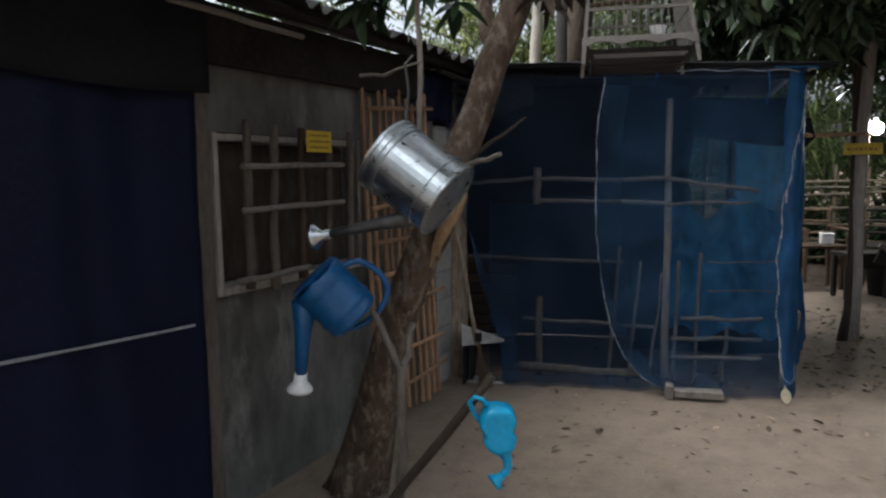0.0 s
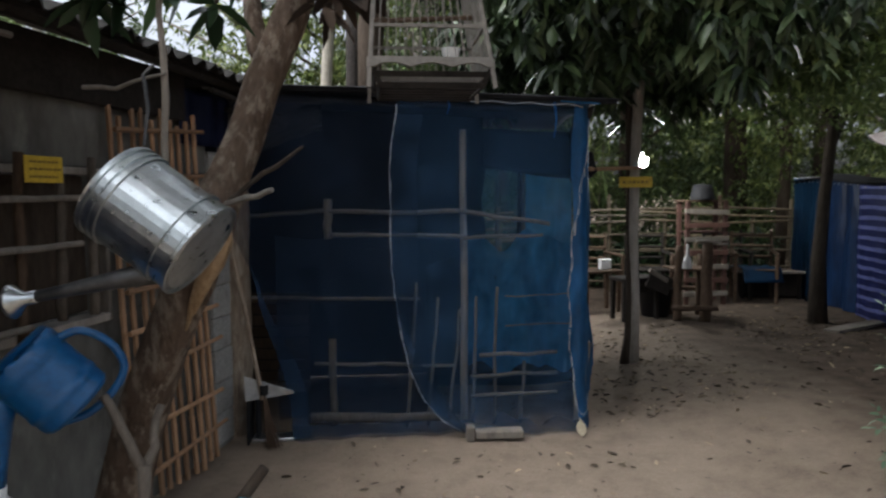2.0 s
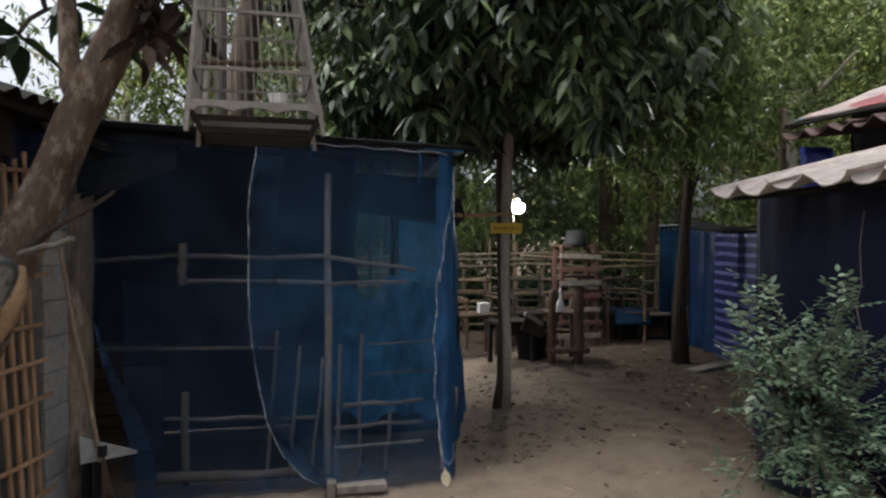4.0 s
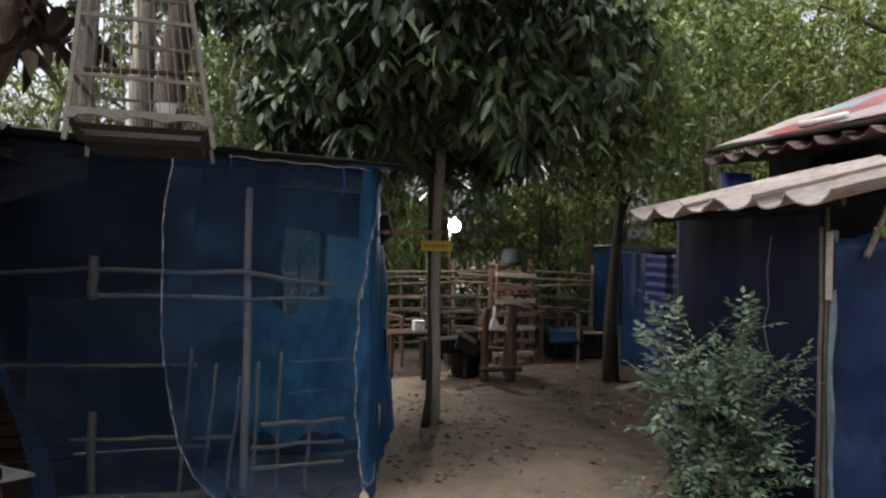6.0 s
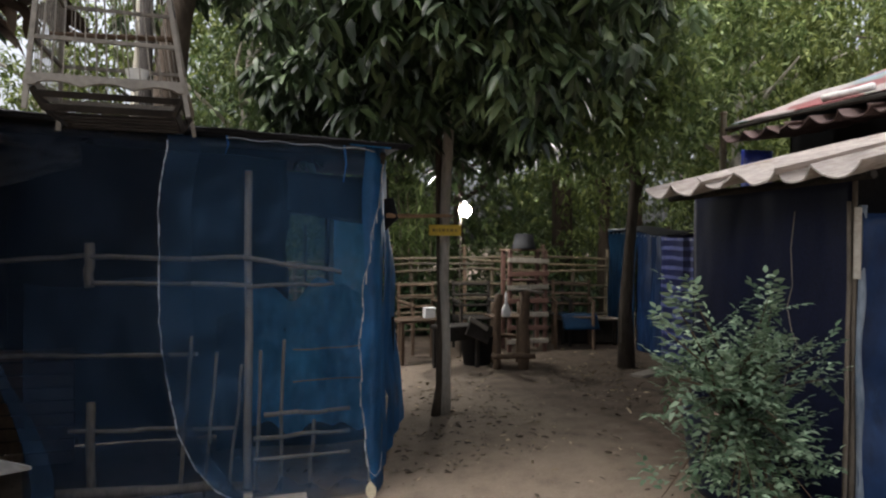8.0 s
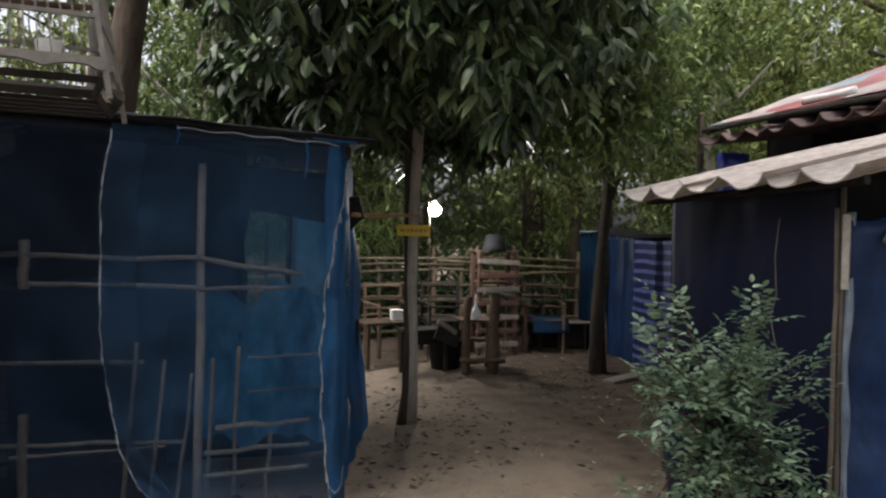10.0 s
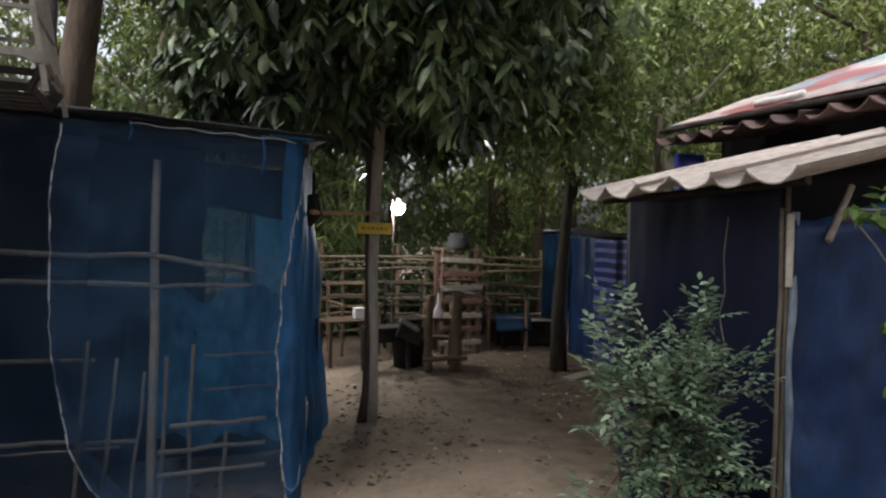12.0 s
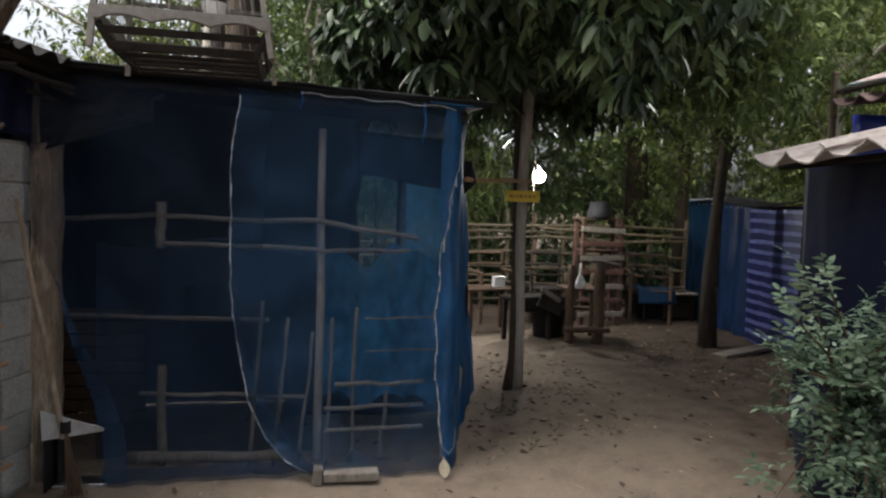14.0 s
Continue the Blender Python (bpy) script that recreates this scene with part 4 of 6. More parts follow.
part("cut_scar", tube([(0.578, 2.342, 1.3), (0.545, 2.35, 1.21), (0.52, 2.362, 1.12)], [0.016, 0.014, 0.004], 9, 0.9), CUT_WOOD, tree, "strip of torn bark", True)
part("knot", lathe([(0, 0.006), (0.007, 0.005), (0.012, 0.0), (0.012, -0.006)], 12, None, frame_of((0.638, 2.312, 1.395), (0.35, -0.93, 0.1), (0, 0, 1))), DARK_BARK, tree, "dark knot in the cut")
part("peg", bent((0.64, 2.38, 1.5), (0.8, 2.28, 1.545), 0.011, 0.008, 6, 0.01, 7, 0.15, 4), GREY_WOOD, tree, "peg in the trunk")
part("peg", bent((0.64, 2.38, 1.5), (0.88, 2.4, 1.68), 0.01, 0.005, 6, 0.01, 7, 0.15, 6), DARK_BARK, tree)
tuft = np.array([(0.3, 2.52, 2.2), (0.41, 2.62, 2.27), (0.8, 2.95, 2.3), (0.66, 2.85, 2.34), (0.55, 2.2, 2.1), (0.62, 2.45, 2.12), (0.5, 2.5, 2.22), (0.22, 2.5, 2.15), (0.48, 2.6, 2.5), (0.9, 2.7, 2.6), (0.3, 2.4, 2.5), (0.7, 2.4, 2.5)])
leaves_part("leaves", clusters_of_leaves("leaves", tuft, 9, 0.03, 0.16, 0.052, BROAD_LEAF, 0.45, 0.6), tree, "broad dark drooping leaves")
for p in tuft[:8]:
    part("twig", bent(tuple(p), (0.75 + 0.2 * (p[2] - 2.3), 2.5, p[2] + 0.25), 0.006, 0.012, 5, 0.03, 5, 0.1, int(p[0] * 100)), DARK_BARK, tree)

dry = np.array([(0.93, 2.6, 2.27), (0.98, 2.55, 2.2), (1.02, 2.6, 2.3), (0.95, 2.5, 2.13), (1.06, 2.62, 2.22), (0.9, 2.52, 2.33), (1.0, 2.48, 2.38)])
leaves_part("dry_leaves", clusters_of_leaves("dry_leaves", dry, 8, 0.05, 0.13, 0.05, DRY_LEAF, 0.7, 0.6), tree, "curled dead brown leaves")
part("twig", bent((0.92, 2.66, 2.4), (1.02, 2.56, 2.25), 0.008, 0.004, 5, 0.02, 5, 0.1, 77), DARK_BARK, tree)

forked = thing("forked_stick", "forked grey prop stick standing against the tree", "stick")
part("shaft", bent((0.44, 2.12, ground_z(0.44, 2.12) - 0.02), (0.48, 2.06, 0.82), 0.02, 0.018, 8, 0.01, 8, 0.12, 15), DARK_STICK, forked, smooth=True)
part("prong", bent((0.48, 2.06, 0.8), (0.37, 2.1, 1.0), 0.016, 0.012, 5, 0.01, 7, 0.12, 16), DARK_STICK, forked, smooth=True)
part("prong", bent((0.48, 2.06, 0.8), (0.5, 2.16, 0.95), 0.014, 0.012, 5, 0.01, 7, 0.12, 18), DARK_STICK, forked, smooth=True)
rod = thing("dark_rod", "dark slanting stick propped on the ground", "stick")
part("shaft", bent((0.18, 2.02, ground_z(0.18, 2.02)), (0.8, 2.0, 0.82), 0.018, 0.016, 8, 0.008, 7, 0.1, 17), DARK_BARK, rod, smooth=True)

RIGHT, FWD, UP = Vector((0.982, 0.187, 0)), Vector((-0.187, 0.982, 0)), Vector((0, 0, 1))


def watering_can(label, m, radius, height, plastic, rose_mat, handle_mat, spout_len, spout_r, ribs, group="hanging watering cans", metal=False, hoop_turn=0.0):
    """A can about its own axis: body upright on z, spout forwards on x, hoop handle behind and over the top."""
    can = thing("watering_can", label, "watering can", group)
    can.matrix_world = m
    h = height / 2
    prof = [(0, -h), (radius * 0.9, -h), (radius, -h + 0.012)]
    for i in range(1, 12):
        z = -h + height * i / 12
        prof.append((radius * (1.0 + (0.035 if i in ribs else 0)), z - 0.008))
        prof.append((radius * (1.0 + (0.035 if i in ribs else 0)), z + 0.004))
    prof += [(radius, h - 0.012), (radius * (1.03 if metal else 0.9), h), (radius * 0.93 if metal else radius * 0.62, h), (radius * 0.9 if metal else radius * 0.6, h - 0.03), (radius * 0.88, -h + 0.02), (0, -h + 0.015)]
    part("body", lathe(prof, 40), plastic, can, smooth=not metal)
    if metal:
        for z in (-h + 0.004, -h + 0.055, h - 0.052, h - 0.032, h - 0.01):
            part("band", lathe([(radius * 1.0, z - 0.006), (radius * 1.045, z - 0.004), (radius * 1.045, z + 0.004), (radius * 1.0, z + 0.006)], 40), plastic, can)
    s0 = Vector((radius * 0.85, 0, -h * 0.55))
    s1 = s0 + Vector((0.74, 0, 0.67)) * spout_len
    spout = part("spout", tube([s0, s0.lerp(s1, 0.35), s0.lerp(s1, 0.7), s1], [spout_r * 1.9, spout_r * 1.35, spout_r, spout_r * 0.85], 14), plastic if not metal else handle_mat, can, smooth=True)
    d = (s1 - s0).normalized()
    rr = min(spout_r, 0.018)
    rose = part("rose", lathe([(0, 0), (spout_r * 0.95, 0), (spout_r * 1.0, 0.03), (rr * 2.5, 0.055), (rr * 2.6, 0.062), (rr * 2.2, 0.07), (0, 0.074)], 20, None, frame_of(s1 - d * 0.005, d, (0, 1, 0))), rose_mat, spout, "white sprinkler rose" if rose_mat is WHITE_PLASTIC else "bright metal sprinkler rose", True)
    hoop = [(-radius * 0.95, 0, -h * 0.55), (-radius * 1.5, 0, -h * 0.3), (-radius * 1.72, 0, h * 0.4), (-radius * 1.5, 0, h * 1.05), (-radius * 0.8, 0, h * 1.32), (0, 0, h * 1.3), (radius * 0.6, 0, h * 1.02)]
    spin = Matrix.Rotation(radians(hoop_turn), 3, "Z")
    hoop = [spin @ Vector(p) for p in hoop]
    fine = []
    for i in range(len(hoop) - 1):
        p0, p1, p2, p3 = hoop[max(i - 1, 0)], hoop[i], hoop[i + 1], hoop[min(i + 2, len(hoop) - 1)]
        for k in range(5):
            t = k / 5
            fine.append(0.5 * ((2 * p1) + (p2 - p0) * t + (2 * p0 - 5 * p1 + 4 * p2 - p3) * t * t + (3 * p1 - p0 - 3 * p2 + p3) * t ** 3))
    fine.append(hoop[-1])
    part("handle", tube(fine, 0.011 if not metal else 0.006, 8), handle_mat, can, smooth=True)
    return can


GALV_TURN = 90.0
watering_can("large dented galvanised steel watering can hung on the tree", frame_of((0.548, 2.035, 1.468), -0.79 * RIGHT + 0.61 * UP + 0.32 * FWD, -0.61 * RIGHT - 0.79 * UP), 0.128, 0.27, ZINC, ZINC, DARK_STEEL, 0.3, 0.017, (), metal=True, hoop_turn=GALV_TURN)
watering_can("blue plastic watering can hung tilted with a white rose", frame_of((0.238, 2.075, 1.055), 0.67 * RIGHT - 0.74 * UP + 0.1 * FWD, -0.74 * RIGHT - 0.67 * UP), 0.1, 0.215, BLUE_PLASTIC, WHITE_PLASTIC, BLUE_PLASTIC, 0.27, 0.024, (2, 3, 9))
def rounded(pts, steps):
    """A closed smooth outline through pts."""
    out = []
    n = len(pts)
    for i in range(n):
        p0, p1, p2, p3 = (Vector(pts[(i + k) % n]) for k in (-1, 0, 1, 2))
        for k in range(steps):
            t = k / steps
            out.append(0.5 * ((2 * p1) + (p2 - p0) * t + (2 * p0 - 5 * p1 + 4 * p2 - p3) * t * t + (3 * p1 - p0 - 3 * p2 + p3) * t ** 3))
    return out


toy_can = thing("watering_can", "small light-blue moulded plastic watering can hung upside down", "watering can", "hanging watering cans", at=(0.822, 1.95, 0.662), turn=12)
outline = rounded([(-0.05, 0.05), (-0.03, 0.075), (0.02, 0.076), (0.05, 0.058), (0.058, 0.022), (0.046, 0.0), (0.059, -0.026), (0.05, -0.062), (0.015, -0.08), (-0.025, -0.07), (-0.046, -0.04), (-0.042, -0.012), (-0.06, 0.016)], 4)
bm = bmesh.new()
rings = [[bm.verts.new((p.x * s, y, p.y * s)) for p in outline] for y, s in ((-0.044, 0.62), (-0.047, 0.84), (-0.04, 0.95), (-0.028, 1.0), (0.034, 1.0), (0.046, 0.95), (0.052, 0.8))]
for r0, r1 in zip(rings, rings[1:]):
    for i in range(len(outline)):
        j = (i + 1) % len(outline)
        bm.faces.new((r0[i], r0[j], r1[j], r1[i]))
bm.faces.new(rings[0])
bm.faces.new(rings[-1][::-1])
bmesh.ops.recalc_face_normals(bm, faces=bm.faces[:])
part("body", bm, SKY_PLASTIC, toy_can, smooth=True)
toy_spout = part("spout", tube([(0.012, 0, -0.07), (0.03, 0, -0.1), (0.034, -0.004, -0.125), (0.026, -0.008, -0.145), (0.008, -0.012, -0.158)], [0.024, 0.017, 0.014, 0.014, 0.013], 12), SKY_PLASTIC, toy_can, smooth=True)
part("rose", lathe([(0, 0), (0.013, 0), (0.016, 0.012), (0.03, 0.026), (0.031, 0.032), (0.026, 0.037), (0, 0.039)], 18, None, frame_of((0.012, -0.012, -0.156), (-0.75, -0.2, -0.55), (0, 1, 0))), SKY_PLASTIC, toy_spout, smooth=True)
part("handle", tube([(-0.03, 0, 0.07), (-0.05, -0.01, 0.1), (-0.075, -0.015, 0.11), (-0.09, -0.01, 0.09), (-0.075, 0, 0.05), (-0.055, 0, 0.02)], 0.008, 8), SKY_PLASTIC, toy_can, smooth=True)
hook = thing("wire_hook", "bent wire holding the steel can to a thin pole", "hook")
part("wire", tube([(0.5, 2.1, 1.66), (0.505, 2.13, 1.76), (0.49, 2.15, 1.85), (0.515, 2.16, 1.88)], 0.005, 6), DARK_STEEL, hook)
part("pole", bent((0.52, 2.2, 1.56), (0.535, 2.2, 2.25), 0.011, 0.009, 6, 0.01, 6, 0.1, 33), GREY_WOOD, hook)
part("cross_arm", bent((0.3, 2.24, 1.83), (0.54, 2.18, 1.86), 0.007, 0.004, 5, 0.012, 6, 0.1, 34), GREY_WOOD, hook)


# ---------------------------------------------------------------- hanging bird cage
cage = thing("bird_cage", "empty pale wooden bird cage with tapered sides, hanging from a branch", "cage")
B, T, ZB, ZT = 0.19, 0.115, 1.845, 2.5
CC = Vector((1.275, 2.47, 0))


def cage_pt(sx, sy, z):
    k = B + (T - B) * (z - ZB) / (ZT - ZB)
    return CC + Vector((sx * k - 0.05 * (z - ZB), sy * k * 0.95, z))


for sx in (-1, 1):
    for sy in (-1, 1):
        part("corner_leg", tube([cage_pt(sx, sy, ZB), cage_pt(sx, sy, ZT)], 0.0085, 4), CAGE_WOOD, cage)
for z, h in ((2.03, 0.014), (2.2, 0.014), (2.35, 0.014), (2.49, 0.02)):
    for (a, b) in (((-1, -1), (1, -1)), ((1, -1), (1, 1)), ((1, 1), (-1, 1)), ((-1, 1), (-1, -1))):
        part("rail", tube([cage_pt(*a, z), cage_pt(*b, z)], h * 0.5, 4), CAGE_WOOD, cage)


def apron(a, b):
    """A base board with a scalloped lower edge."""
    bm = bmesh.new()
    n = 24
    rows = []
    for i in range(n + 1):
        u = i / n
        scallop = 0.012 * abs(math.sin(u * math.pi * 3)) * (1 if 0.06 < u < 0.94 else 0)
        p0, p1 = cage_pt(*a, 1.935), cage_pt(*b, 1.935)
        q0, q1 = cage_pt(*a, 1.905), cage_pt(*b, 1.905)
        rows.append((bm.verts.new(p0.lerp(p1, u)), bm.verts.new(q0.lerp(q1, u) + Vector((0, 0, scallop)))))
    for r0, r1 in zip(rows, rows[1:]):
        bm.faces.new((r0[0], r1[0], r1[1], r0[1]))
    bm.normal_update()
    bmesh.ops.solidify(bm, geom=bm.faces[:], thickness=0.01)
    return bm


for (a, b) in (((-1, -1), (1, -1)), ((1, -1), (1, 1)), ((1, 1), (-1, 1)), ((-1, 1), (-1, -1))):
    part("apron_board", apron(a, b), CAGE_WOOD, cage)
    for i in range(1, 14):
        u = i / 14
        part("bar", tube([cage_pt(*a, 1.93).lerp(cage_pt(*b, 1.93), u), cage_pt(*a, ZT - 0.01).lerp(cage_pt(*b, ZT - 0.01), u)], 0.002, 4), CAGE_WOOD, cage)
def tray_pt(sx, sy, v):
    k = 0.178 - 0.026 * v
    return Vector((CC.x + sx * k, CC.y + sy * k * 0.95, 1.902 - 0.05 * v))


for (a, b) in (((-1, -1), (1, -1)), ((1, -1), (1, 1)), ((1, 1), (-1, 1)), ((-1, 1), (-1, -1))):
    for v0, v1 in ((0.1, 0.4), (0.7, 1.0)):
        part("tray_side", cloth(lambda u, v: tray_pt(*a, v0 + (v1 - v0) * v).lerp(tray_pt(*b, v0 + (v1 - v0) * v), u), 8, 2, 0.006), BLACK_WOOD, cage, "dark tray side")
for sx in (-1, 1):
    for sy in (-1, 1):
        part("tray_corner", tube([tray_pt(sx, sy, 0.0), tray_pt(sx, sy, 1.0)], 0.009, 5), BLACK_WOOD, cage)
for i in range(5):
    y = -0.12 + i * 0.06
    part("floor_slat", slab((0.3, 0.022, 0.006), Matrix.Translation((CC.x, CC.y + y, 1.857)), 0.001), BLACK_WOOD, cage)
part("perch", tube([cage_pt(-1, 0, 2.08), cage_pt(1, 0.1, 2.1)], 0.008, 6, 0.1), BROWN_WOOD, cage)
part("seed_cup", lathe([(0, 0), (0.022, 0), (0.03, 0.03), (0.027, 0.03), (0.02, 0.005), (0, 0.005)], 14, None, Matrix.Translation((CC.x + 0.06, CC.y - 0.13, 1.94))), WHITE_PLASTIC, cage)
part("top_board", slab((0.24, 0.23, 0.015), Matrix.Translation((CC.x, CC.y, ZT + 0.01))), CAGE_WOOD, cage)
part("hanging_wire", tube([(CC.x, CC.y, ZT + 0.015), (CC.x - 0.05, CC.y + 0.08, 3.25)], 0.003, 5), STEEL, cage)


# ---------------------------------------------------------------- trees
def trunk_of(tree, pts, radii, material, sides=12, rough=0.2, name="trunk"):
    return part(name, tube(pts, radii, sides, rough), material, tree, smooth=True)


shade_tree = thing("shade_tree", "dense dark tree with long drooping glossy leaves", "tree")
PX, PY = 3.305, 5.96
trunk_of(shade_tree, [(PX + 0.035, PY, ground_z(PX, PY) - 0.05), (PX + 0.04, PY, 0.6), (PX + 0.02, PY, 1.2), (PX + 0.03, PY, 1.8), (PX + 0.06, PY, 2.5), (PX + 0.15, PY + 0.1, 3.6), (PX, PY, 4.6)], [0.058, 0.046, 0.045, 0.046, 0.046, 0.045, 0.03], POST_WOOD)
trunk_of(shade_tree, [(PX - 0.045, PY - 0.025, ground_z(PX, PY) - 0.05), (PX - 0.02, PY - 0.03, 0.3), (PX - 0.012, PY - 0.015, 0.75), (PX - 0.01, PY + 0.01, 1.4), (PX - 0.02, PY + 0.03, 2.6), (PX - 0.5, PY, 3.8)], [0.04, 0.028, 0.024, 0.028, 0.03, 0.02], DARK_BARK, 10, 0.3, "stem")
for k in range(9):
    a = k * 0.7
    trunk_of(shade_tree, [(PX + 0.08, PY, 2.5 + 0.15 * k), (PX + 0.7 * math.cos(a), PY + 0.7 * math.sin(a), 2.9 + 0.15 * k), (PX + 1.5 * math.cos(a), PY + 1.5 * math.sin(a), 3.0 + 0.16 * k)], [0.04, 0.026, 0.012], DARK_BARK, 7, 0.2, "limb")
c = np.concatenate([crown_points((3.15, 5.6, 3.75), (1.8, 1.8, 1.55), 1100, 0.35, 2.2), crown_points((2.9, 4.9, 3.0), (1.15, 0.95, 0.75), 260, 0.4, 2.15), crown_points((4.4, 5.3, 3.3), (0.6, 0.8, 0.7), 35, 0.4, 2.15), crown_points((2.3, 6.1, 2.8), (0.75, 0.6, 0.5), 130, 0.4, 2.2), crown_points((3.6, 7.2, 2.9), (1.6, 0.8, 0.8), 160, 0.4, 2.15)])
# the crown mass at y 8.6 is added to shade the rear yard
c = np.concatenate([c, crown_points((3.9, 8.6, 3.9), (1.9, 1.7, 0.9), 480, 0.1, 2.9), crown_points((1.6, 7.6, 4.4), (1.6, 1.6, 0.7), 160, 0.2, 3.7), crown_points((4.55, 7.0, 2.8), (1.05, 0.6, 0.55), 150, 0.2, 2.2)])
leaves_part("crown", clusters_of_leaves("crown", c, 13, 0.08, 0.18, 0.06, MANGO, 0.85, 0.75), shade_tree, "long drooping dark green leaves")
# brighter leaf copy paints the light on the crown's right front
c = np.concatenate([crown_points((3.3, 4.55, 2.75), (0.55, 0.3, 0.55), 55, 0.3, 2.1), crown_points((4.1, 4.9, 2.9), (0.5, 0.4, 0.6), 80, 0.3, 2.1), crown_points((4.6, 5.0, 3.3), (0.6, 0.4, 0.6), 60, 0.3, 2.2)])
leaves_part("lit_leaves", clusters_of_leaves("lit_leaves", c, 8, 0.07, 0.17, 0.06, LIT_LEAF, 0.85, 0.7), shade_tree, "lighter green leaves, light put into their colour")

side_tree = thing("side_tree", "slim tree with small compound leaves beside the tarpaulin fence", "tree")
SX, SY = 5.85, 7.1
trunk_of(side_tree, [(SX, SY, 0.05), (SX - 0.02, SY, 0.8), (SX + 0.03, SY, 1.5), (SX + 0.1, SY, 2.3), (SX, SY, 3.4), (SX + 0.1, SY, 4.4)], [0.1, 0.07, 0.062, 0.052, 0.04, 0.03], SIDE_BARK)
for k in range(8):
    a = k * 0.8 + 0.3
    trunk_of(side_tree, [(SX + 0.08, SY, 1.95 + 0.17 * k), (SX + 0.4 * math.cos(a), SY + 0.4 * math.sin(a), 2.5 + 0.18 * k), (SX + 1.0 * math.cos(a), SY + 1.0 * math.sin(a), 2.75 + 0.18 * k)], [0.035, 0.022, 0.01], SIDE_BARK, 7, 0.2, "limb")
c = np.concatenate([crown_points((5.5, 6.6, 3.2), (1.3, 1.3, 1.2), 620, 0.3, 1.95), crown_points((4.8, 5.5, 2.9), (0.85, 0.8, 0.85), 320, 0.3, 1.9), crown_points((6.4, 6.6, 4.0), (1.3, 1.2, 1.3), 420, 0.3, 2.2)])
# high crown layer added out of view to dim the hut and ground
c = np.concatenate([c, crown_points((6.2, 4.3, 5.7), (2.8, 2.9, 0.6), 230, 0.1, 5.0)])
leaves_part("crown", clusters_of_leaves("crown", c, 16, 0.13, 0.1, 0.036, SIDE_LEAF, 0.5, 0.8), side_tree, "small green leaflets")

back_trunk = thing("back_tree", "dark leaning trunk behind the net coop", "tree")
trunk_of(back_trunk, [(0.75, 7.0, -0.05), (0.88, 6.95, 1.0), (0.98, 6.85, 2.0), (1.07, 6.81, 2.7), (1.14, 6.82, 3.4), (1.35, 6.8, 4.6)], [0.2, 0.16, 0.14, 0.13, 0.125, 0.09], DARK_BARK)
c = crown_points((1.5, 7.0, 5.2), (1.3, 1.2, 0.9), 200, 0.3, 3.9)
leaves_part("crown", clusters_of_leaves("crown", c, 12, 0.12, 0.13, 0.045, SMALL_LEAF, 0.5, 0.8), back_trunk)
straight = thing("dark_post", "straight dark post standing behind the coop front", "post")
trunk_of(straight, [(0.92, 6.4, -0.05), (0.93, 6.4, 2.0), (0.945, 6.4, 4.2)], [0.06, 0.055, 0.05], BLACK_WOOD, name="shaft")
pale = thing("pale_tree", "pale straight trunk among the woods", "tree")
trunk_of(pale, [(0.4, 9.2, -0.05), (0.48, 9.2, 2), (0.6, 9.2, 4.0), (0.6, 9.2, 6.5)], [0.09, 0.08, 0.07, 0.06], PALE_BARK)
c = crown_points((0.6, 9.3, 6.2), (1.6, 1.4, 1.0), 120, 0.3, 4.6)
leaves_part("crown", clusters_of_leaves("crown", c, 12, 0.16, 0.16, 0.05, FAR_LEAF, 0.5, 0.8), pale)


def wood_tree(x, y, h, radii, clusters, size, material, bark, label, low=1.0, per=14):
    t = thing("tree", label, "tree", "woods behind the yard")
    z0 = ground_z(x, y)
    lean = rnd.uniform(-0.3, 0.3)
    trunk_of(t, [(x, y, z0 - 0.1), (x + lean * 0.3, y, h * 0.35), (x + lean, y, h * 0.75), (x + lean * 1.2, y, h * 1.05)], [0.12, 0.1, 0.07, 0.03], bark, 9)
    for k in range(6):
        a = k * 1.1 + x
        z = h * (0.4 + 0.09 * k)
        trunk_of(t, [(x + lean * z / h, y, z), (x + radii[0] * 0.4 * math.cos(a), y + radii[1] * 0.4 * math.sin(a), z + 0.5), (x + radii[0] * 0.75 * math.cos(a), y + radii[1] * 0.75 * math.sin(a), z + 0.8)], [0.045, 0.03, 0.012], bark, 6, 0.2, "limb")
    c = crown_points((x + lean, y, h * 0.72), radii, clusters, 0.25, low)
    leaves_part("crown", clusters_of_leaves("crown", c, per, 0.22, size, size * 0.33, material, 0.55, 0.8), t)
    return t


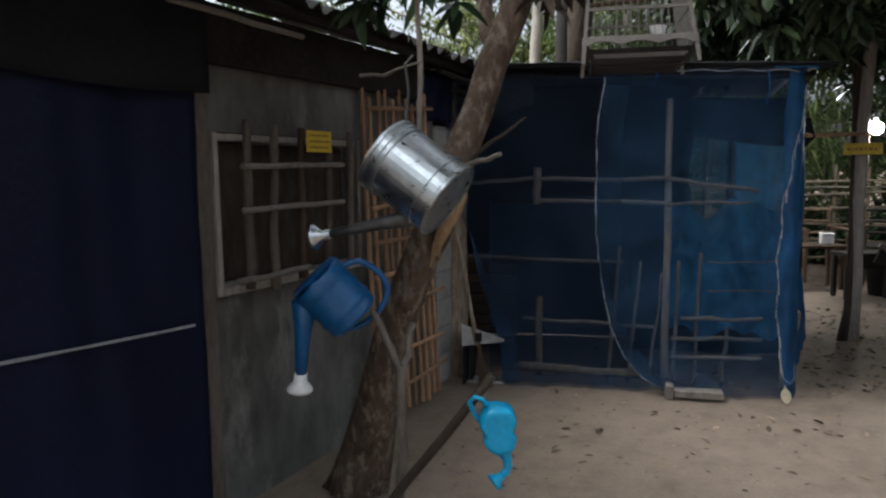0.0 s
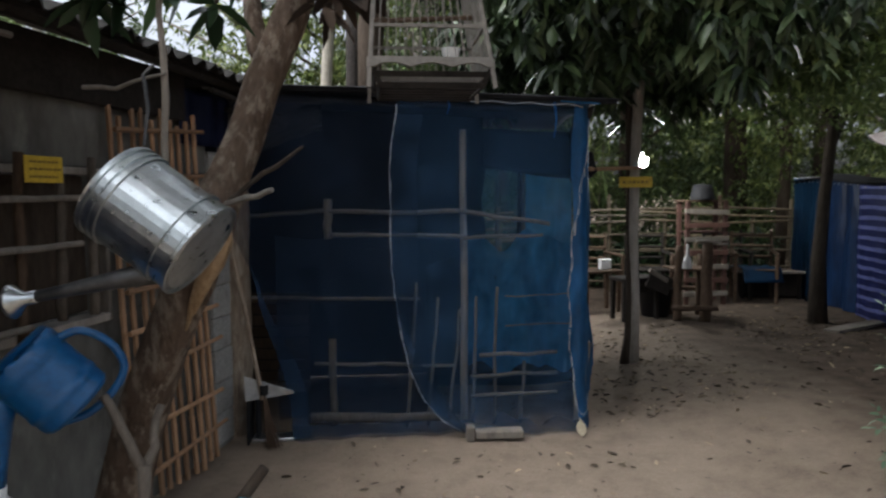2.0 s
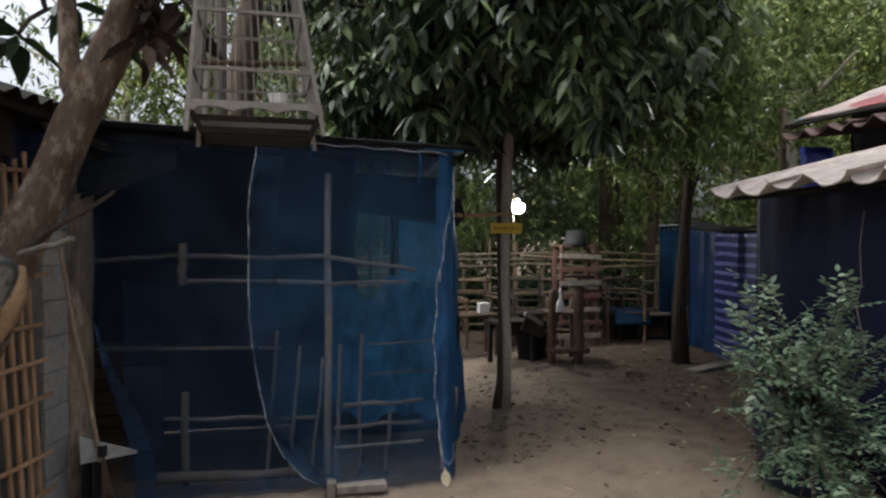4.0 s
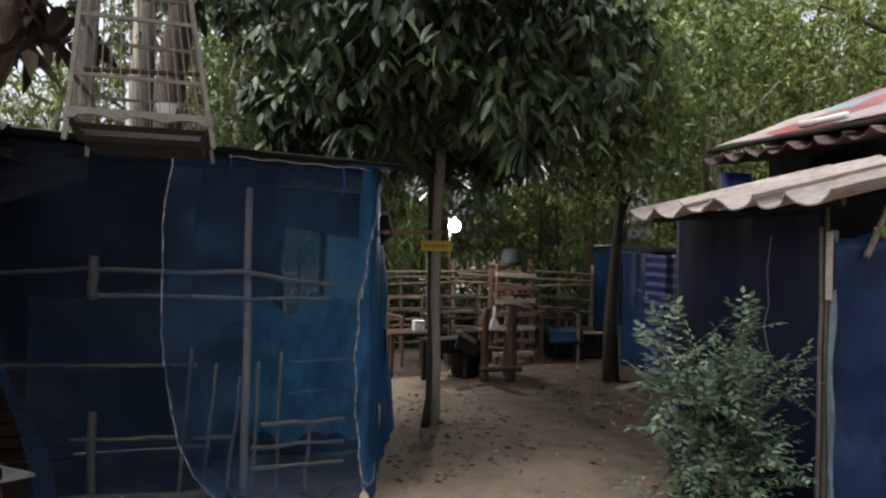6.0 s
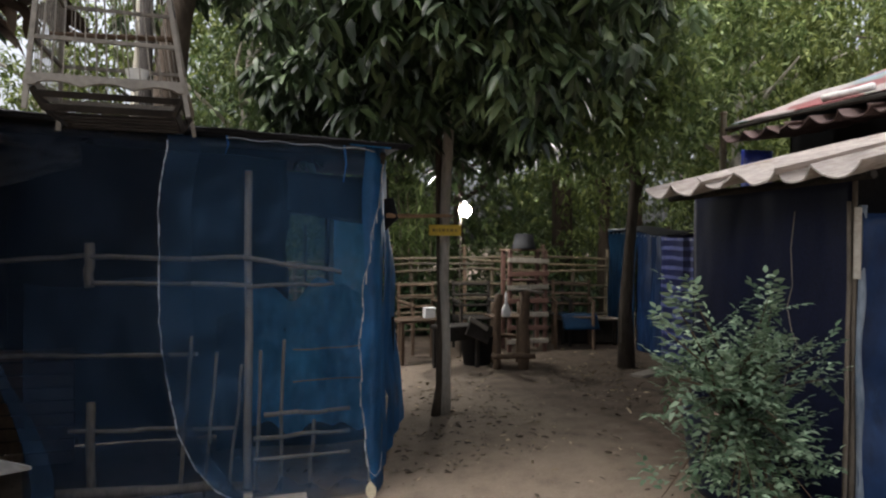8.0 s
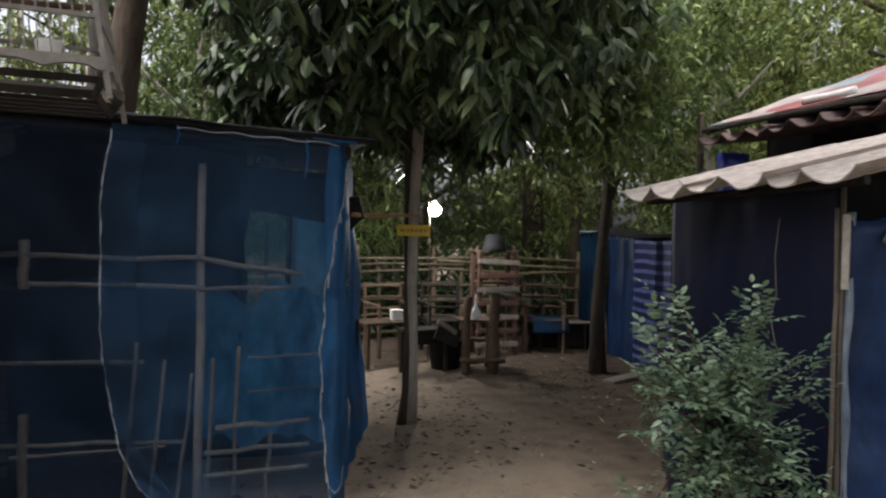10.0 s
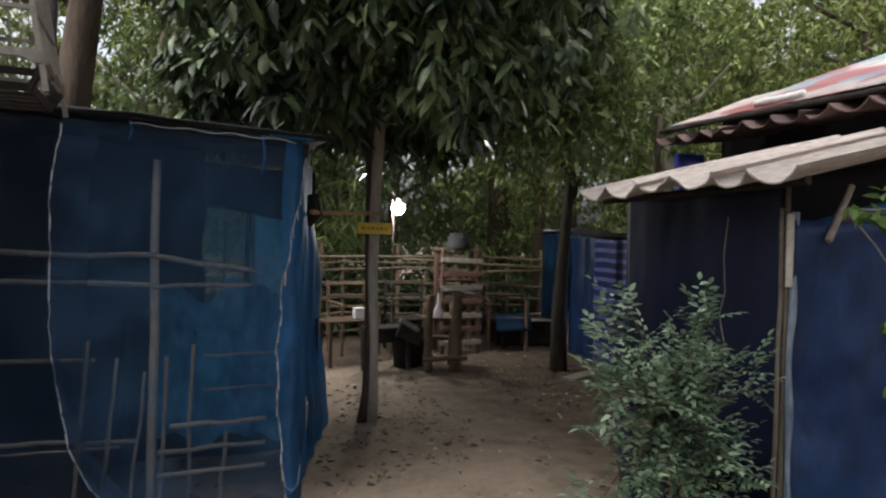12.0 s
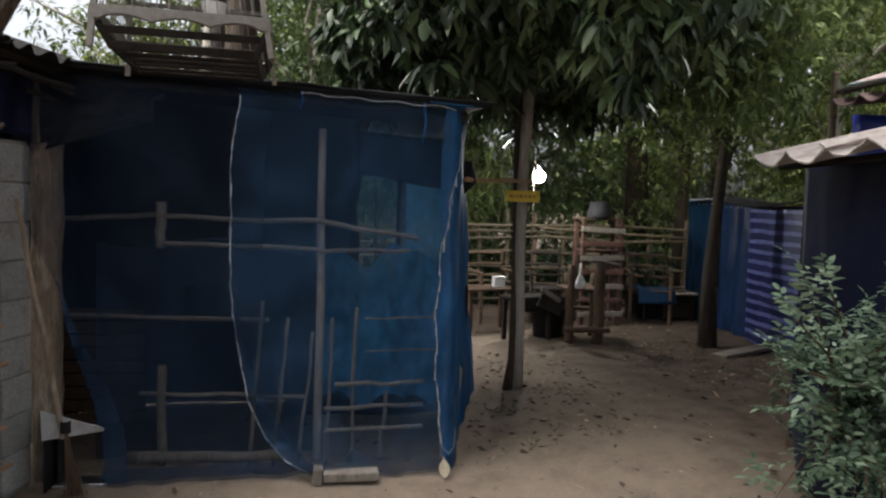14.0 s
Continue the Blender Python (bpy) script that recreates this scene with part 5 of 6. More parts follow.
WOODS = (
    (8.6, 8.6, 5.2, (2.4, 2.0, 2.7), 620, 0.13, FAR_LEAF, PALE_BARK, "yellow-green leafy tree behind the huts", 1.0),
    (7.6, 10.6, 5.6, (2.2, 1.8, 3.0), 560, 0.14, FAR_LEAF, DARK_BARK, "light green tree at the edge of the woods", 0.9),
    (10.8, 7.2, 6.0, (2.6, 2.2, 3.2), 620, 0.14, FAR_LEAF, DARK_BARK, "tall light green tree behind the hut roofs", 1.0),
    (12.5, 4.5, 6.0, (2.4, 2.4, 3.0), 460, 0.15, FAR_LEAF, DARK_BARK, "tall light green tree beyond the hut", 1.0),
    (5.6, 12.2, 5.6, (2.2, 1.6, 3.1), 480, 0.15, SMALL_LEAF, DARK_BARK, "dark green tree behind the bamboo fence", 0.3),
    (3.4, 12.0, 5.8, (2.0, 1.6, 3.2), 440, 0.15, SMALL_LEAF, DARK_BARK, "dark green tree behind the bamboo fence", 0.3),
    (1.6, 11.6, 5.4, (1.3, 1.4, 2.6), 260, 0.15, SMALL_LEAF, PALE_BARK, "thin yellow-green tree behind the coop", 0.6),
    (-1.2, 12.6, 5.0, (1.9, 1.5, 2.0), 300, 0.15, FAR_LEAF, PALE_BARK, "sparse tree against the pale sky", 2.0),
    (0.2, 13.6, 6.5, (2.0, 1.4, 3.4), 420, 0.16, FAR_LEAF, DARK_BARK, "yellow-green tree behind the coop", 0.8),
    (2.6, 13.8, 7.0, (2.2, 1.4, 3.6), 420, 0.16, FAR_LEAF, DARK_BARK, "yellow-green tree behind the coop", 0.8),
    (-3.6, 11.0, 5.0, (2.0, 1.6, 2.2), 260, 0.15, SMALL_LEAF, PALE_BARK, "sparse tree behind the house roof", 2.0),
    (9.6, 12.6, 8.5, (3.4, 2.0, 4.2), 560, 0.18, FAR_LEAF, DARK_BARK, "tall tree at the back of the woods", 0.5),
    (5.2, 15.0, 8.5, (3.2, 2.0, 4.4), 460, 0.19, FAR_LEAF, DARK_BARK, "tall tree at the back of the woods", 0.4),
    (14.0, 9.5, 9.0, (3.4, 2.4, 4.6), 520, 0.19, FAR_LEAF, DARK_BARK, "tall tree at the back of the woods", 0.5),
)
# unseen trees added around the camera to hold back low sky light
SKY_BLOCKERS = (
    (-5.0, -2.5, 6.0, (2.2, 2.2, 3.2), 300, 0.2, SMALL_LEAF, DARK_BARK, "unseen tree added to block low sky light", 0.2),
    (-2.0, -6.0, 6.0, (2.6, 2.0, 3.4), 320, 0.2, SMALL_LEAF, DARK_BARK, "unseen tree added to block low sky light", 0.2),
    (2.0, -7.0, 6.0, (2.6, 2.0, 3.4), 320, 0.2, SMALL_LEAF, DARK_BARK, "unseen tree added to block low sky light", 0.2),
    (6.0, -6.0, 6.0, (2.6, 2.2, 3.4), 320, 0.2, SMALL_LEAF, DARK_BARK, "unseen tree added to block low sky light", 0.2),
    (9.5, -2.5, 6.0, (2.4, 2.6, 3.4), 320, 0.2, SMALL_LEAF, DARK_BARK, "unseen tree added to block low sky light", 0.2),
)
# out-of-view tree added overhead to cut the skylight on the yard
canopy = thing("sky_block_tree", "unseen tall tree added to shade the yard", "tree")
trunk_of(canopy, [(-2.4, -3.4, -0.1), (-2.3, -3.3, 2), (-2.0, -3.0, 4.2), (-1.2, -2.2, 5.6), (0.5, -0.5, 6.4)], [0.24, 0.2, 0.17, 0.13, 0.06], DARK_BARK)
for k in range(8):
    a = k * 0.8
    trunk_of(canopy, [(-1.4, -2.4, 5.2 + 0.1 * k), (1.0 + 1.5 * math.cos(a), 0.4 + 1.5 * math.sin(a), 6.0), (1.4 + 3.0 * math.cos(a), 1.0 + 3.0 * math.sin(a), 6.3)], [0.07, 0.045, 0.02], DARK_BARK, 7, 0.2, "limb")
c = crown_points((1.6, 1.1, 6.4), (5.2, 4.4, 0.9), 1700, 0.1, 5.4)
leaves_part("crown", clusters_of_leaves("crown", c, 14, 0.2, 0.2, 0.07, MANGO, 0.6, 0.7), canopy)
# tree added so that its high crown shades the fence
rear = thing("rear_sky_block_tree", "tall tree added to shade the bamboo fence", "tree")
trunk_of(rear, [(7.6, 12.0, -0.1), (7.5, 11.9, 2.5), (7.2, 11.5, 4.8), (6.2, 10.6, 6.4), (4.8, 9.6, 7.0)], [0.22, 0.18, 0.15, 0.1, 0.05], DARK_BARK)
for k in range(7):
    a = k * 0.9
    trunk_of(rear, [(6.4, 10.7, 6.2), (4.8 + 1.5 * math.cos(a), 9.5 + 1.2 * math.sin(a), 6.6), (4.8 + 3.2 * math.cos(a), 9.4 + 2.2 * math.sin(a), 6.8)], [0.06, 0.04, 0.02], DARK_BARK, 7, 0.2, "limb")
c = crown_points((4.4, 9.4, 6.8), (4.6, 3.2, 0.9), 1300, 0.1, 5.9)
leaves_part("crown", clusters_of_leaves("crown", c, 14, 0.2, 0.2, 0.07, SMALL_LEAF, 0.6, 0.7), rear)
for row in WOODS + SKY_BLOCKERS:
    wood_tree(*row)
under = np.concatenate([crown_points((x, 11.2 + 0.4 * math.sin(x), 0.8), (0.9, 0.5, 1.1), 90, 0.2, 0.1) for x in np.arange(-1.5, 8.5, 0.9)] + [crown_points((x, 13.0, 1.9), (1.3, 0.6, 1.9), 110, 0.2, 0.1) for x in np.arange(0.5, 10.5, 1.1)])
tagged(leaves_part("undergrowth", clusters_of_leaves("undergrowth", under, 14, 0.2, 0.17, 0.035, SMALL_LEAF, 0.1, 0.9)), "tangled green undergrowth behind the bamboo fence", "undergrowth", kind="stuff")
# weeds in a dark leaf colour that carries the shade behind the fence
close = np.concatenate([crown_points((x, 10.95 - 0.21 * (x - 1.2) + 0.1 * math.sin(3 * x), 0.45), (0.45, 0.3, 0.62), 60, 0.1, 0.02) for x in np.arange(1.2, 7.2, 0.5)])
tagged(leaves_part("fence_weeds", clusters_of_leaves("fence_weeds", close, 12, 0.14, 0.14, 0.05, BROAD_LEAF, 0.1, 0.9)), "weeds crowding the back of the bamboo fence, shade in their dark colour", "weeds", kind="stuff")
reed = thing("reed_clump", "clump of long pale green leaves behind the fence", "plant")
blades = crown_points((4.35, 10.6, 1.75), (0.5, 0.3, 0.8), 60, 0.1, 0.7)
for k in range(5):
    trunk_of(reed, [(4.15 + 0.1 * k, 10.62, 0.05), (4.13 + 0.11 * k, 10.6, 1.2), (4.05 + 0.15 * k, 10.58, 2.3)], [0.014, 0.011, 0.006], FENCE_BAMBOO, 6, 0.1, "stalk")
leaves_part("foliage", clusters_of_leaves("foliage", blades, 5, 0.06, 0.34, 0.03, SIDE_LEAF, 0.35, 0.9), reed, "long pale green blades")
far = np.concatenate([crown_points((x, y, 2.4 if x > 0 else 1.2), (3.2, 1.5, 3.6 if x > 0 else 2.2), (340 if x > 8 else 260) if x > 0 else 200, 0.2, 0.1) for x, y in ((-9, 18), (-4, 20), (1, 19), (3.5, 17), (6, 20), (11, 19), (16, 17), (14, 13), (16, 10), (20, 12), (20, 6), (18, 0))] + [crown_points((x, y, 7.0), (3.4, 1.6, 2.6), 260, 0.2, 4.5) for x, y in ((3.5, 18.5), (8, 20), (12, 18.5), (16.5, 16), (18, 11.5), (21, 8))])
tagged(leaves_part("far_woods", clusters_of_leaves("far_woods", far, 16, 0.5, 0.38, 0.14, FAR_LEAF, 0.4, 0.9)), "pale green woods beyond the yard", "woods", kind="stuff")


# ---------------------------------------------------------------- sign and lamp by the tree
ANG = radians(-13)
sign_board("sign", Matrix.Translation((3.312, 5.868, 1.619)) @ Matrix.Rotation(ANG, 4, "Z"), 0.272, 0.09, "narrow yellow board nailed to the tree trunk", 1)
lamp = thing("lamp", "lit white bulb on a thin pole above the yard", "lamp")
LX, LY = 4.31, 8.24
part("pole", bent((LX - 0.04, LY, ground_z(LX, LY) - 0.03), (LX - 0.055, LY + 0.02, 2.0), 0.01, 0.007, 8, 0.01, 7, 0.1, 61), DARK_STICK, lamp)
socket = part("socket", lathe([(0, 0), (0.02, 0), (0.022, 0.05), (0.012, 0.06), (0, 0.06)], 14, None, Matrix.Translation((LX, LY - 0.02, 1.955))), WHITE_PLASTIC, lamp)
part("bulb", lathe([(0, -0.075), (0.033, -0.067), (0.06, -0.042), (0.073, 0.0), (0.063, 0.036), (0.033, 0.056), (0, 0.058)], 20, None, Matrix.Translation((LX, LY - 0.02, 1.9))), BULB, socket, "glowing bulb", True)
part("cable", tube([(LX, LY - 0.02, 2.0), (LX - 0.03, LY, 2.04), (LX - 0.1, LY, 2.13), (LX - 0.16, LY, 2.2)], 0.003, 5), DARK_STICK, lamp, "thin grey cable")


# ---------------------------------------------------------------- bamboo fence
fence = thing("bamboo_fence", "rickety fence of dry bamboo poles and posts", "fence")
FA, FB = Vector((1.2, 10.3, 0)), Vector((6.9, 9.1, 0))
q = random.Random(21)


def fence_pt(u, z, off=0.0):
    p = FA.lerp(FB, u)
    return Vector((p.x - 0.2 * off, p.y - off, ground_z(p.x, p.y) + z))


for i in range(15):
    u = (i + 0.5) / 15 + q.uniform(-0.012, 0.012)
    part("fence_post", tube([fence_pt(u, -0.1), fence_pt(u + q.uniform(-0.006, 0.006), 1.12 + q.uniform(-0.1, 0.28))], [0.032, 0.026], 7, 0.15, knots=5), FENCE_BAMBOO if i % 3 else BROWN_WOOD, fence)
for i, z in enumerate((0.16, 0.38, 0.6, 0.82, 0.98, 1.1, 1.19)):
    for part_no in range(3):
        u0, u1 = part_no / 3 - 0.03, (part_no + 1) / 3 + 0.03
        part("fence_rail", tube([fence_pt(u0, z + q.uniform(-0.05, 0.05), 0.045 + 0.02 * (i % 2)), fence_pt((u0 + u1) / 2, z + q.uniform(-0.03, 0.03), 0.06), fence_pt(u1, z + q.uniform(-0.05, 0.05), 0.045 + 0.02 * (i % 2))], [0.018, 0.017, 0.015], 7, 0.1, knots=7), FENCE_BAMBOO, fence)


# ---------------------------------------------------------------- furniture by the fence
def chair(label, x, y, turn, material, arms=True):
    ob = thing("chair", label, "chair", "seats by the fence", at=(x, y, ground_z(x, y)), turn=turn)
    for sx in (-0.24, 0.24):
        part("leg", bent((sx, -0.22, 0), (sx, -0.22, 0.6 if arms else 0.42), 0.024, 0.022, 4, 0.005, 7, 0.1, 3), material, ob)
        part("leg", bent((sx, 0.22, 0), (sx, 0.27, 0.88), 0.024, 0.02, 4, 0.005, 7, 0.1, 4), material, ob)
        if arms:
            part("armrest", bent((sx, -0.27, 0.61), (sx, 0.26, 0.63), 0.022, 0.02, 4, 0.005, 7, 0.1, 5), material, ob)
        part("side_rail", bent((sx, -0.23, 0.38), (sx, 0.24, 0.38), 0.018, 0.018, 4, 0.004, 7, 0.1, 6), material, ob)
    for k in range(6):
        part("seat_slat", slab((0.52, 0.07, 0.018), Matrix.Translation((0, -0.2 + 0.082 * k, 0.42))), material, ob)
    for k in range(3):
        part("back_rail", bent((-0.26, 0.24 + 0.012 * k, 0.55 + 0.14 * k), (0.26, 0.24 + 0.012 * k, 0.55 + 0.14 * k), 0.018, 0.018, 4, 0.006, 7, 0.1, 7 + k), material, ob)
    return ob


chair("dark wooden slatted armchair before the fence", 3.95, 8.75, 8, BROWN_WOOD)
chair("dark wooden slatted armchair before the fence", 4.65, 8.75, -6, BLACK_WOOD)
chair("near-black wooden armchair beside the rack", 5.75, 8.85, -14, BLACK_WOOD)
chair("blue-draped wooden armchair before the fence", 5.95, 8.55, -22, BROWN_WOOD)
cloth_piece = thing("blue_cloth", "faded blue cloth thrown over the armchair seat", "cloth")
part("fabric", cloth(lambda u, v: Vector((5.7 + 0.46 * u, 8.3 + 0.36 * v - 0.1 * u, 0.585 + 0.02 * noise.noise((u * 5, v * 5, 1)) - 0.18 * smooth_step(0.25, 0.0, v))), 14, 12, 0.006), DULL_TEAL, cloth_piece, "", True)

stand = thing("wooden_stand", "rough stand of thick posts with a low cross rail", "stand")
gz = ground_z(4.6, 7.4)
for x, y, h, r in ((4.39, 7.36, 0.82, 0.048), (4.68, 7.3, 0.86, 0.062), (4.5, 7.75, 0.7, 0.04), (4.8, 7.7, 0.7, 0.04)):
    part("post", bent((x, y, gz - 0.03), (x + 0.015, y, gz + h), r, r * 0.85, 7, 0.012, 9, 0.25, int(x * 100)), BROWN_WOOD, stand, smooth=True)
part("cross_rail", bent((4.3, 7.28, gz + 0.16), (4.78, 7.22, gz + 0.15), 0.03, 0.028, 6, 0.01, 8, 0.15, 3), BROWN_WOOD, stand, smooth=True)
part("cross_rail", bent((4.45, 7.8, gz + 0.3), (4.85, 7.76, gz + 0.3), 0.025, 0.025, 6, 0.01, 8, 0.15, 8), BROWN_WOOD, stand, smooth=True)
for k in range(4):
    part("shelf_board", slab((0.44, 0.09, 0.025), pose(4.6, 7.4 + 0.1 * k, gz + 0.555, 0, 0, -8)), BROWN_WOOD, stand)
part("top_bar", bent((4.56, 7.3, gz + 0.87), (4.9, 7.26, gz + 0.84), 0.022, 0.018, 6, 0.01, 8, 0.15, 5), GREY_WOOD, stand, smooth=True)
part("side_board", slab((0.3, 0.03, 0.2), pose(4.2, 7.4, gz + 0.42, 0, 24, 10)), BLACK_WOOD, stand)
part("side_board", slab((0.26, 0.03, 0.05), pose(4.18, 7.38, gz + 0.5, 0, 30, 10)), GREY_WOOD, stand)

bottle = thing("bottle", "white plastic bottle with a long thin neck on the stand", "bottle")
part("body", lathe([(0, 0), (0.048, 0), (0.052, 0.01), (0.05, 0.08), (0.03, 0.12), (0.016, 0.15), (0.013, 0.24), (0.006, 0.27), (0, 0.27)], 20, None, Matrix.Translation((4.52, 7.42, gz + 0.569))), WHITE_PLASTIC, bottle, smooth=True)
tub = thing("black_tub", "black plastic tub under the stand", "tub")
part("body", lathe([(0, 0), (0.15, 0), (0.19, 0.3), (0.2, 0.3), (0.2, 0.32), (0.18, 0.32), (0.145, 0.02), (0, 0.02)], 24, None, Matrix.Translation((4.3, 7.75, ground_z(4.3, 7.75)))), BLACK_PLASTIC, tub, smooth=True)

rack = thing("wooden_rack", "tall rack of reddish wood pieces by the fence", "rack")
gz2 = ground_z(5.2, 8.45)
for x, y in ((4.98, 8.4), (5.44, 8.34), (5.02, 8.72), (5.48, 8.66)):
    part("upright", slab((0.05, 0.05, 1.28), Matrix.Translation((x, y, gz2 + 0.64))), RED_WOOD, rack)
for k in range(7):
    part("rung", slab((0.54, 0.035, 0.06), pose(5.21, 8.35, gz2 + 0.14 + 0.17 * k, 0, rnd.uniform(-2, 2), -7)), RED_WOOD if k % 2 else GREY_WOOD, rack)
for k in range(4):
    part("shelf_board", slab((0.46, 0.08, 0.02), pose(5.23, 8.43 + 0.09 * k, gz2 + 0.9, 0, 0, -7)), RED_WOOD, rack)
    part("shelf_board", slab((0.5, 0.09, 0.025), pose(5.21, 8.38 + 0.1 * k, gz2 + 1.292, 0, 0, -7)), BROWN_WOOD, rack)
bucket = thing("bucket", "upturned black plastic bucket on the rack", "bucket")
part("body", lathe([(0.14, 0), (0.15, 0.0), (0.15, 0.02), (0.11, 0.19), (0.0, 0.2)], 24, None, Matrix.Translation((5.19, 8.45, gz2 + 1.305))), BLACK_PLASTIC, bucket, smooth=True)
chest = thing("shade_filled_seat", "dark wooden seat, shade below filled by a black block, grey board on top", "chest", at=(6.32, 8.86, ground_z(6.32, 8.86)), turn=-14)
# black block fills the shade under the seat boards
part("body", slab((0.7, 0.34, 0.32), Matrix.Translation((0, 0.02, 0.18)), 0.02), BLACK_WOOD, chest)
for sx in (-0.36, 0.36):
    for sy in (-0.16, 0.16):
        part("leg", bent((sx, sy, 0.0), (sx, sy, 0.345), 0.026, 0.024, 4, 0.006, 7, 0.15, 11), BLACK_WOOD, chest)
for k in range(3):
    part("top_board", slab((0.84, 0.14, 0.025), Matrix.Translation((0, -0.15 + 0.15 * k, 0.354))), GREY_WOOD if k == 0 else BROWN_WOOD, chest)
side_table = thing("side_table", "low dark table before the fence", "table", at=(3.72, 8.2, ground_z(3.72, 8.2)), turn=10)
part("top", slab((0.6, 0.36, 0.03), Matrix.Translation((0, 0, 0.5))), BROWN_WOOD, side_table)
for sx in (-0.26, 0.26):
    for sy in (-0.14, 0.14):
        part("leg", slab((0.04, 0.04, 0.485), Matrix.Translation((sx, sy, 0.2425))), BROWN_WOOD, side_table)
# bench in near-black, the shade left of the stand put into its colour
bench = thing("low_bench", "low wooden bench beside the rough stand, near-black for the shade there", "bench", at=(4.0, 7.6, ground_z(4.0, 7.6)), turn=14)
part("seat", slab((0.5, 0.3, 0.04), Matrix.Translation((0, 0, 0.46)), 0.008), BLACK_WOOD, bench)
part("apron", slab((0.46, 0.025, 0.12), Matrix.Translation((0, -0.12, 0.38))), BLACK_WOOD, bench)
for sx in (-0.21, 0.21):
    for sy in (-0.11, 0.11):
        part("leg", slab((0.045, 0.045, 0.44), Matrix.Translation((sx, sy, 0.22))), BLACK_WOOD, bench)
white_box = thing("white_box", "small white plastic box on the low table", "box")
part("body", slab((0.13, 0.1, 0.11), pose(3.86, 8.2, ground_z(3.72, 8.2) + 0.571), 0.01), WHITE_PLASTIC, white_box)
part("lid", slab((0.14, 0.11, 0.015), pose(3.86, 8.2, ground_z(3.72, 8.2) + 0.634), 0.004), WHITE_PLASTIC, white_box)


# ---------------------------------------------------------------- tarpaulin fence on the right
def hung_sheet(name, label, a, b, z0, z1, material, folds=14, amp=0.03, parent=None, crease=0.04):
    a, b = Vector(a), Vector(b)
    d = (b - a).normalized()
    nor = Vector((d.y, -d.x, 0))

    def fn(u, v):
        p = a.lerp(b, u)
        return Vector((p.x, p.y, z0 + (z1 - z0) * v)) + nor * (amp * math.sin(u * folds) * (1 - 0.5 * v) + crease * noise.noise((u * 4, v * 2, a.x)) + 0.25 * crease * noise.noise((u * 17, v * 9, a.x)))

    if parent is None:
        parent = thing(name, label, "tarpaulin")
        part("sheet", cloth(fn, 44, 26, 0.004), material, parent, smooth=True)
        part("top_cord", tube([fn(k / 12, 1.0) + Vector((0, 0, 0.006)) for k in range(13)], 0.008, 5), ROPE, parent, "cord along the top edge")
        for k in range(8):
            part("eyelet", lathe([(0.006, -0.003), (0.014, -0.003), (0.014, 0.003), (0.006, 0.003)], 10, None, Matrix.Translation(fn((k + 0.5) / 8, 0.97)) @ Matrix.Rotation(radians(90), 4, "Y")), STEEL, parent)
        return parent
    return part(name, cloth(fn, 44, 26, 0.004), material, parent, label, True)


hung_sheet("teal_sheet_fence", "teal tarpaulin hung as a yard fence", (6.7, 8.92, 0), (6.63, 8.1, 0), 0.1, 1.7, DULL_TEAL)
hung_sheet("blue_sheet_fence", "dull dark blue tarpaulin hung as a yard fence", (6.65, 8.14, 0), (6.54, 7.36, 0), 0.1, 1.66, BLUE_SHEET, 11, 0.03)
hung_sheet("striped_sheet_fence", "blue and white striped tarpaulin hung as a fence", (6.5, 7.4, 0), (6.05, 5.0, 0), 0.12, 1.62, STRIPES, 10, 0.02)
for i, (x, y) in enumerate(((6.57, 7.46), (6.37, 6.3))):
    t = thing("fence_stake", "dark stake holding the tarpaulin fence", "stake")
    pole("shaft", (x + 0.07, y, 0.05), (x + 0.07, y, 1.72), 0.03, 0.026, DARK_BARK, t, "", 130 + i)
t = thing("black_tarpaulin", "dark sagging sheet along the top of the fence", "tarpaulin")
part("sheet", cloth(lambda u, v: Vector((6.93 - 0.75 * u - 0.3 * v, 8.9 - 3.7 * u, 1.7 + 0.04 * math.sin(u * 9) - 0.06 * v)), 30, 4, 0.008), BLACK_SHEET, t, "", True)
t = thing("ground_plank", "grey plank lying beside the tarpaulin fence", "plank")
part("plank", slab((0.9, 0.16, 0.04), pose(6.0, 6.7, ground_z(6.0, 6.7) + 0.022, 0, 0, 25), 0.006), GREY_WOOD, t)


# ---------------------------------------------------------------- sheet hut on the right
hut = thing("sheet_hut", "low hut of navy tarpaulin under corrugated roofs", "hut")
HX, HY = 4.56, 3.08
hung_sheet("dark_wall", "near-black navy tarpaulin wall", (HX + 0.05, 4.33, 0), (HX + 0.005, HY - 0.025, 0), 0.1, 1.86, NAVY_SHEET, 7, 0.004, hut, 0.012)
hung_sheet("blue_wall", "blue tarpaulin wall", (HX + 0.03, HY - 0.02, 0), (HX + 3.2, HY - 0.5, 0), 0.08, 1.68, BLUE_SHEET, 23, 0.03, hut, 0.15)
part("back_wall", slab((0.04, 1.7, 1.7), Matrix.Translation((HX + 3.2, 3.5, 0.95))), NAVY_SHEET, hut)
part("back_wall", slab((3.1, 0.04, 1.7), Matrix.Translation((HX + 1.62, 4.35, 0.95))), NAVY_SHEET, hut)
pole("corner_pole", (HX + 0.012, HY - 0.04, 0.0), (HX + 0.012, HY - 0.04, 1.86), 0.014, 0.012, DARK_STICK, hut, "", 140)
pole("corner_pole", (HX - 0.02, HY - 0.03, 0.0), (HX - 0.015, HY - 0.03, 1.74), 0.012, 0.01, DARK_STICK, hut, "", 141)
part("pale_strip", slab((0.012, 0.034, 0.36), pose(HX + 0.004, HY - 0.065, 1.53, 0, 1, 30)), PALE_WOOD, hut, "pale split batten")
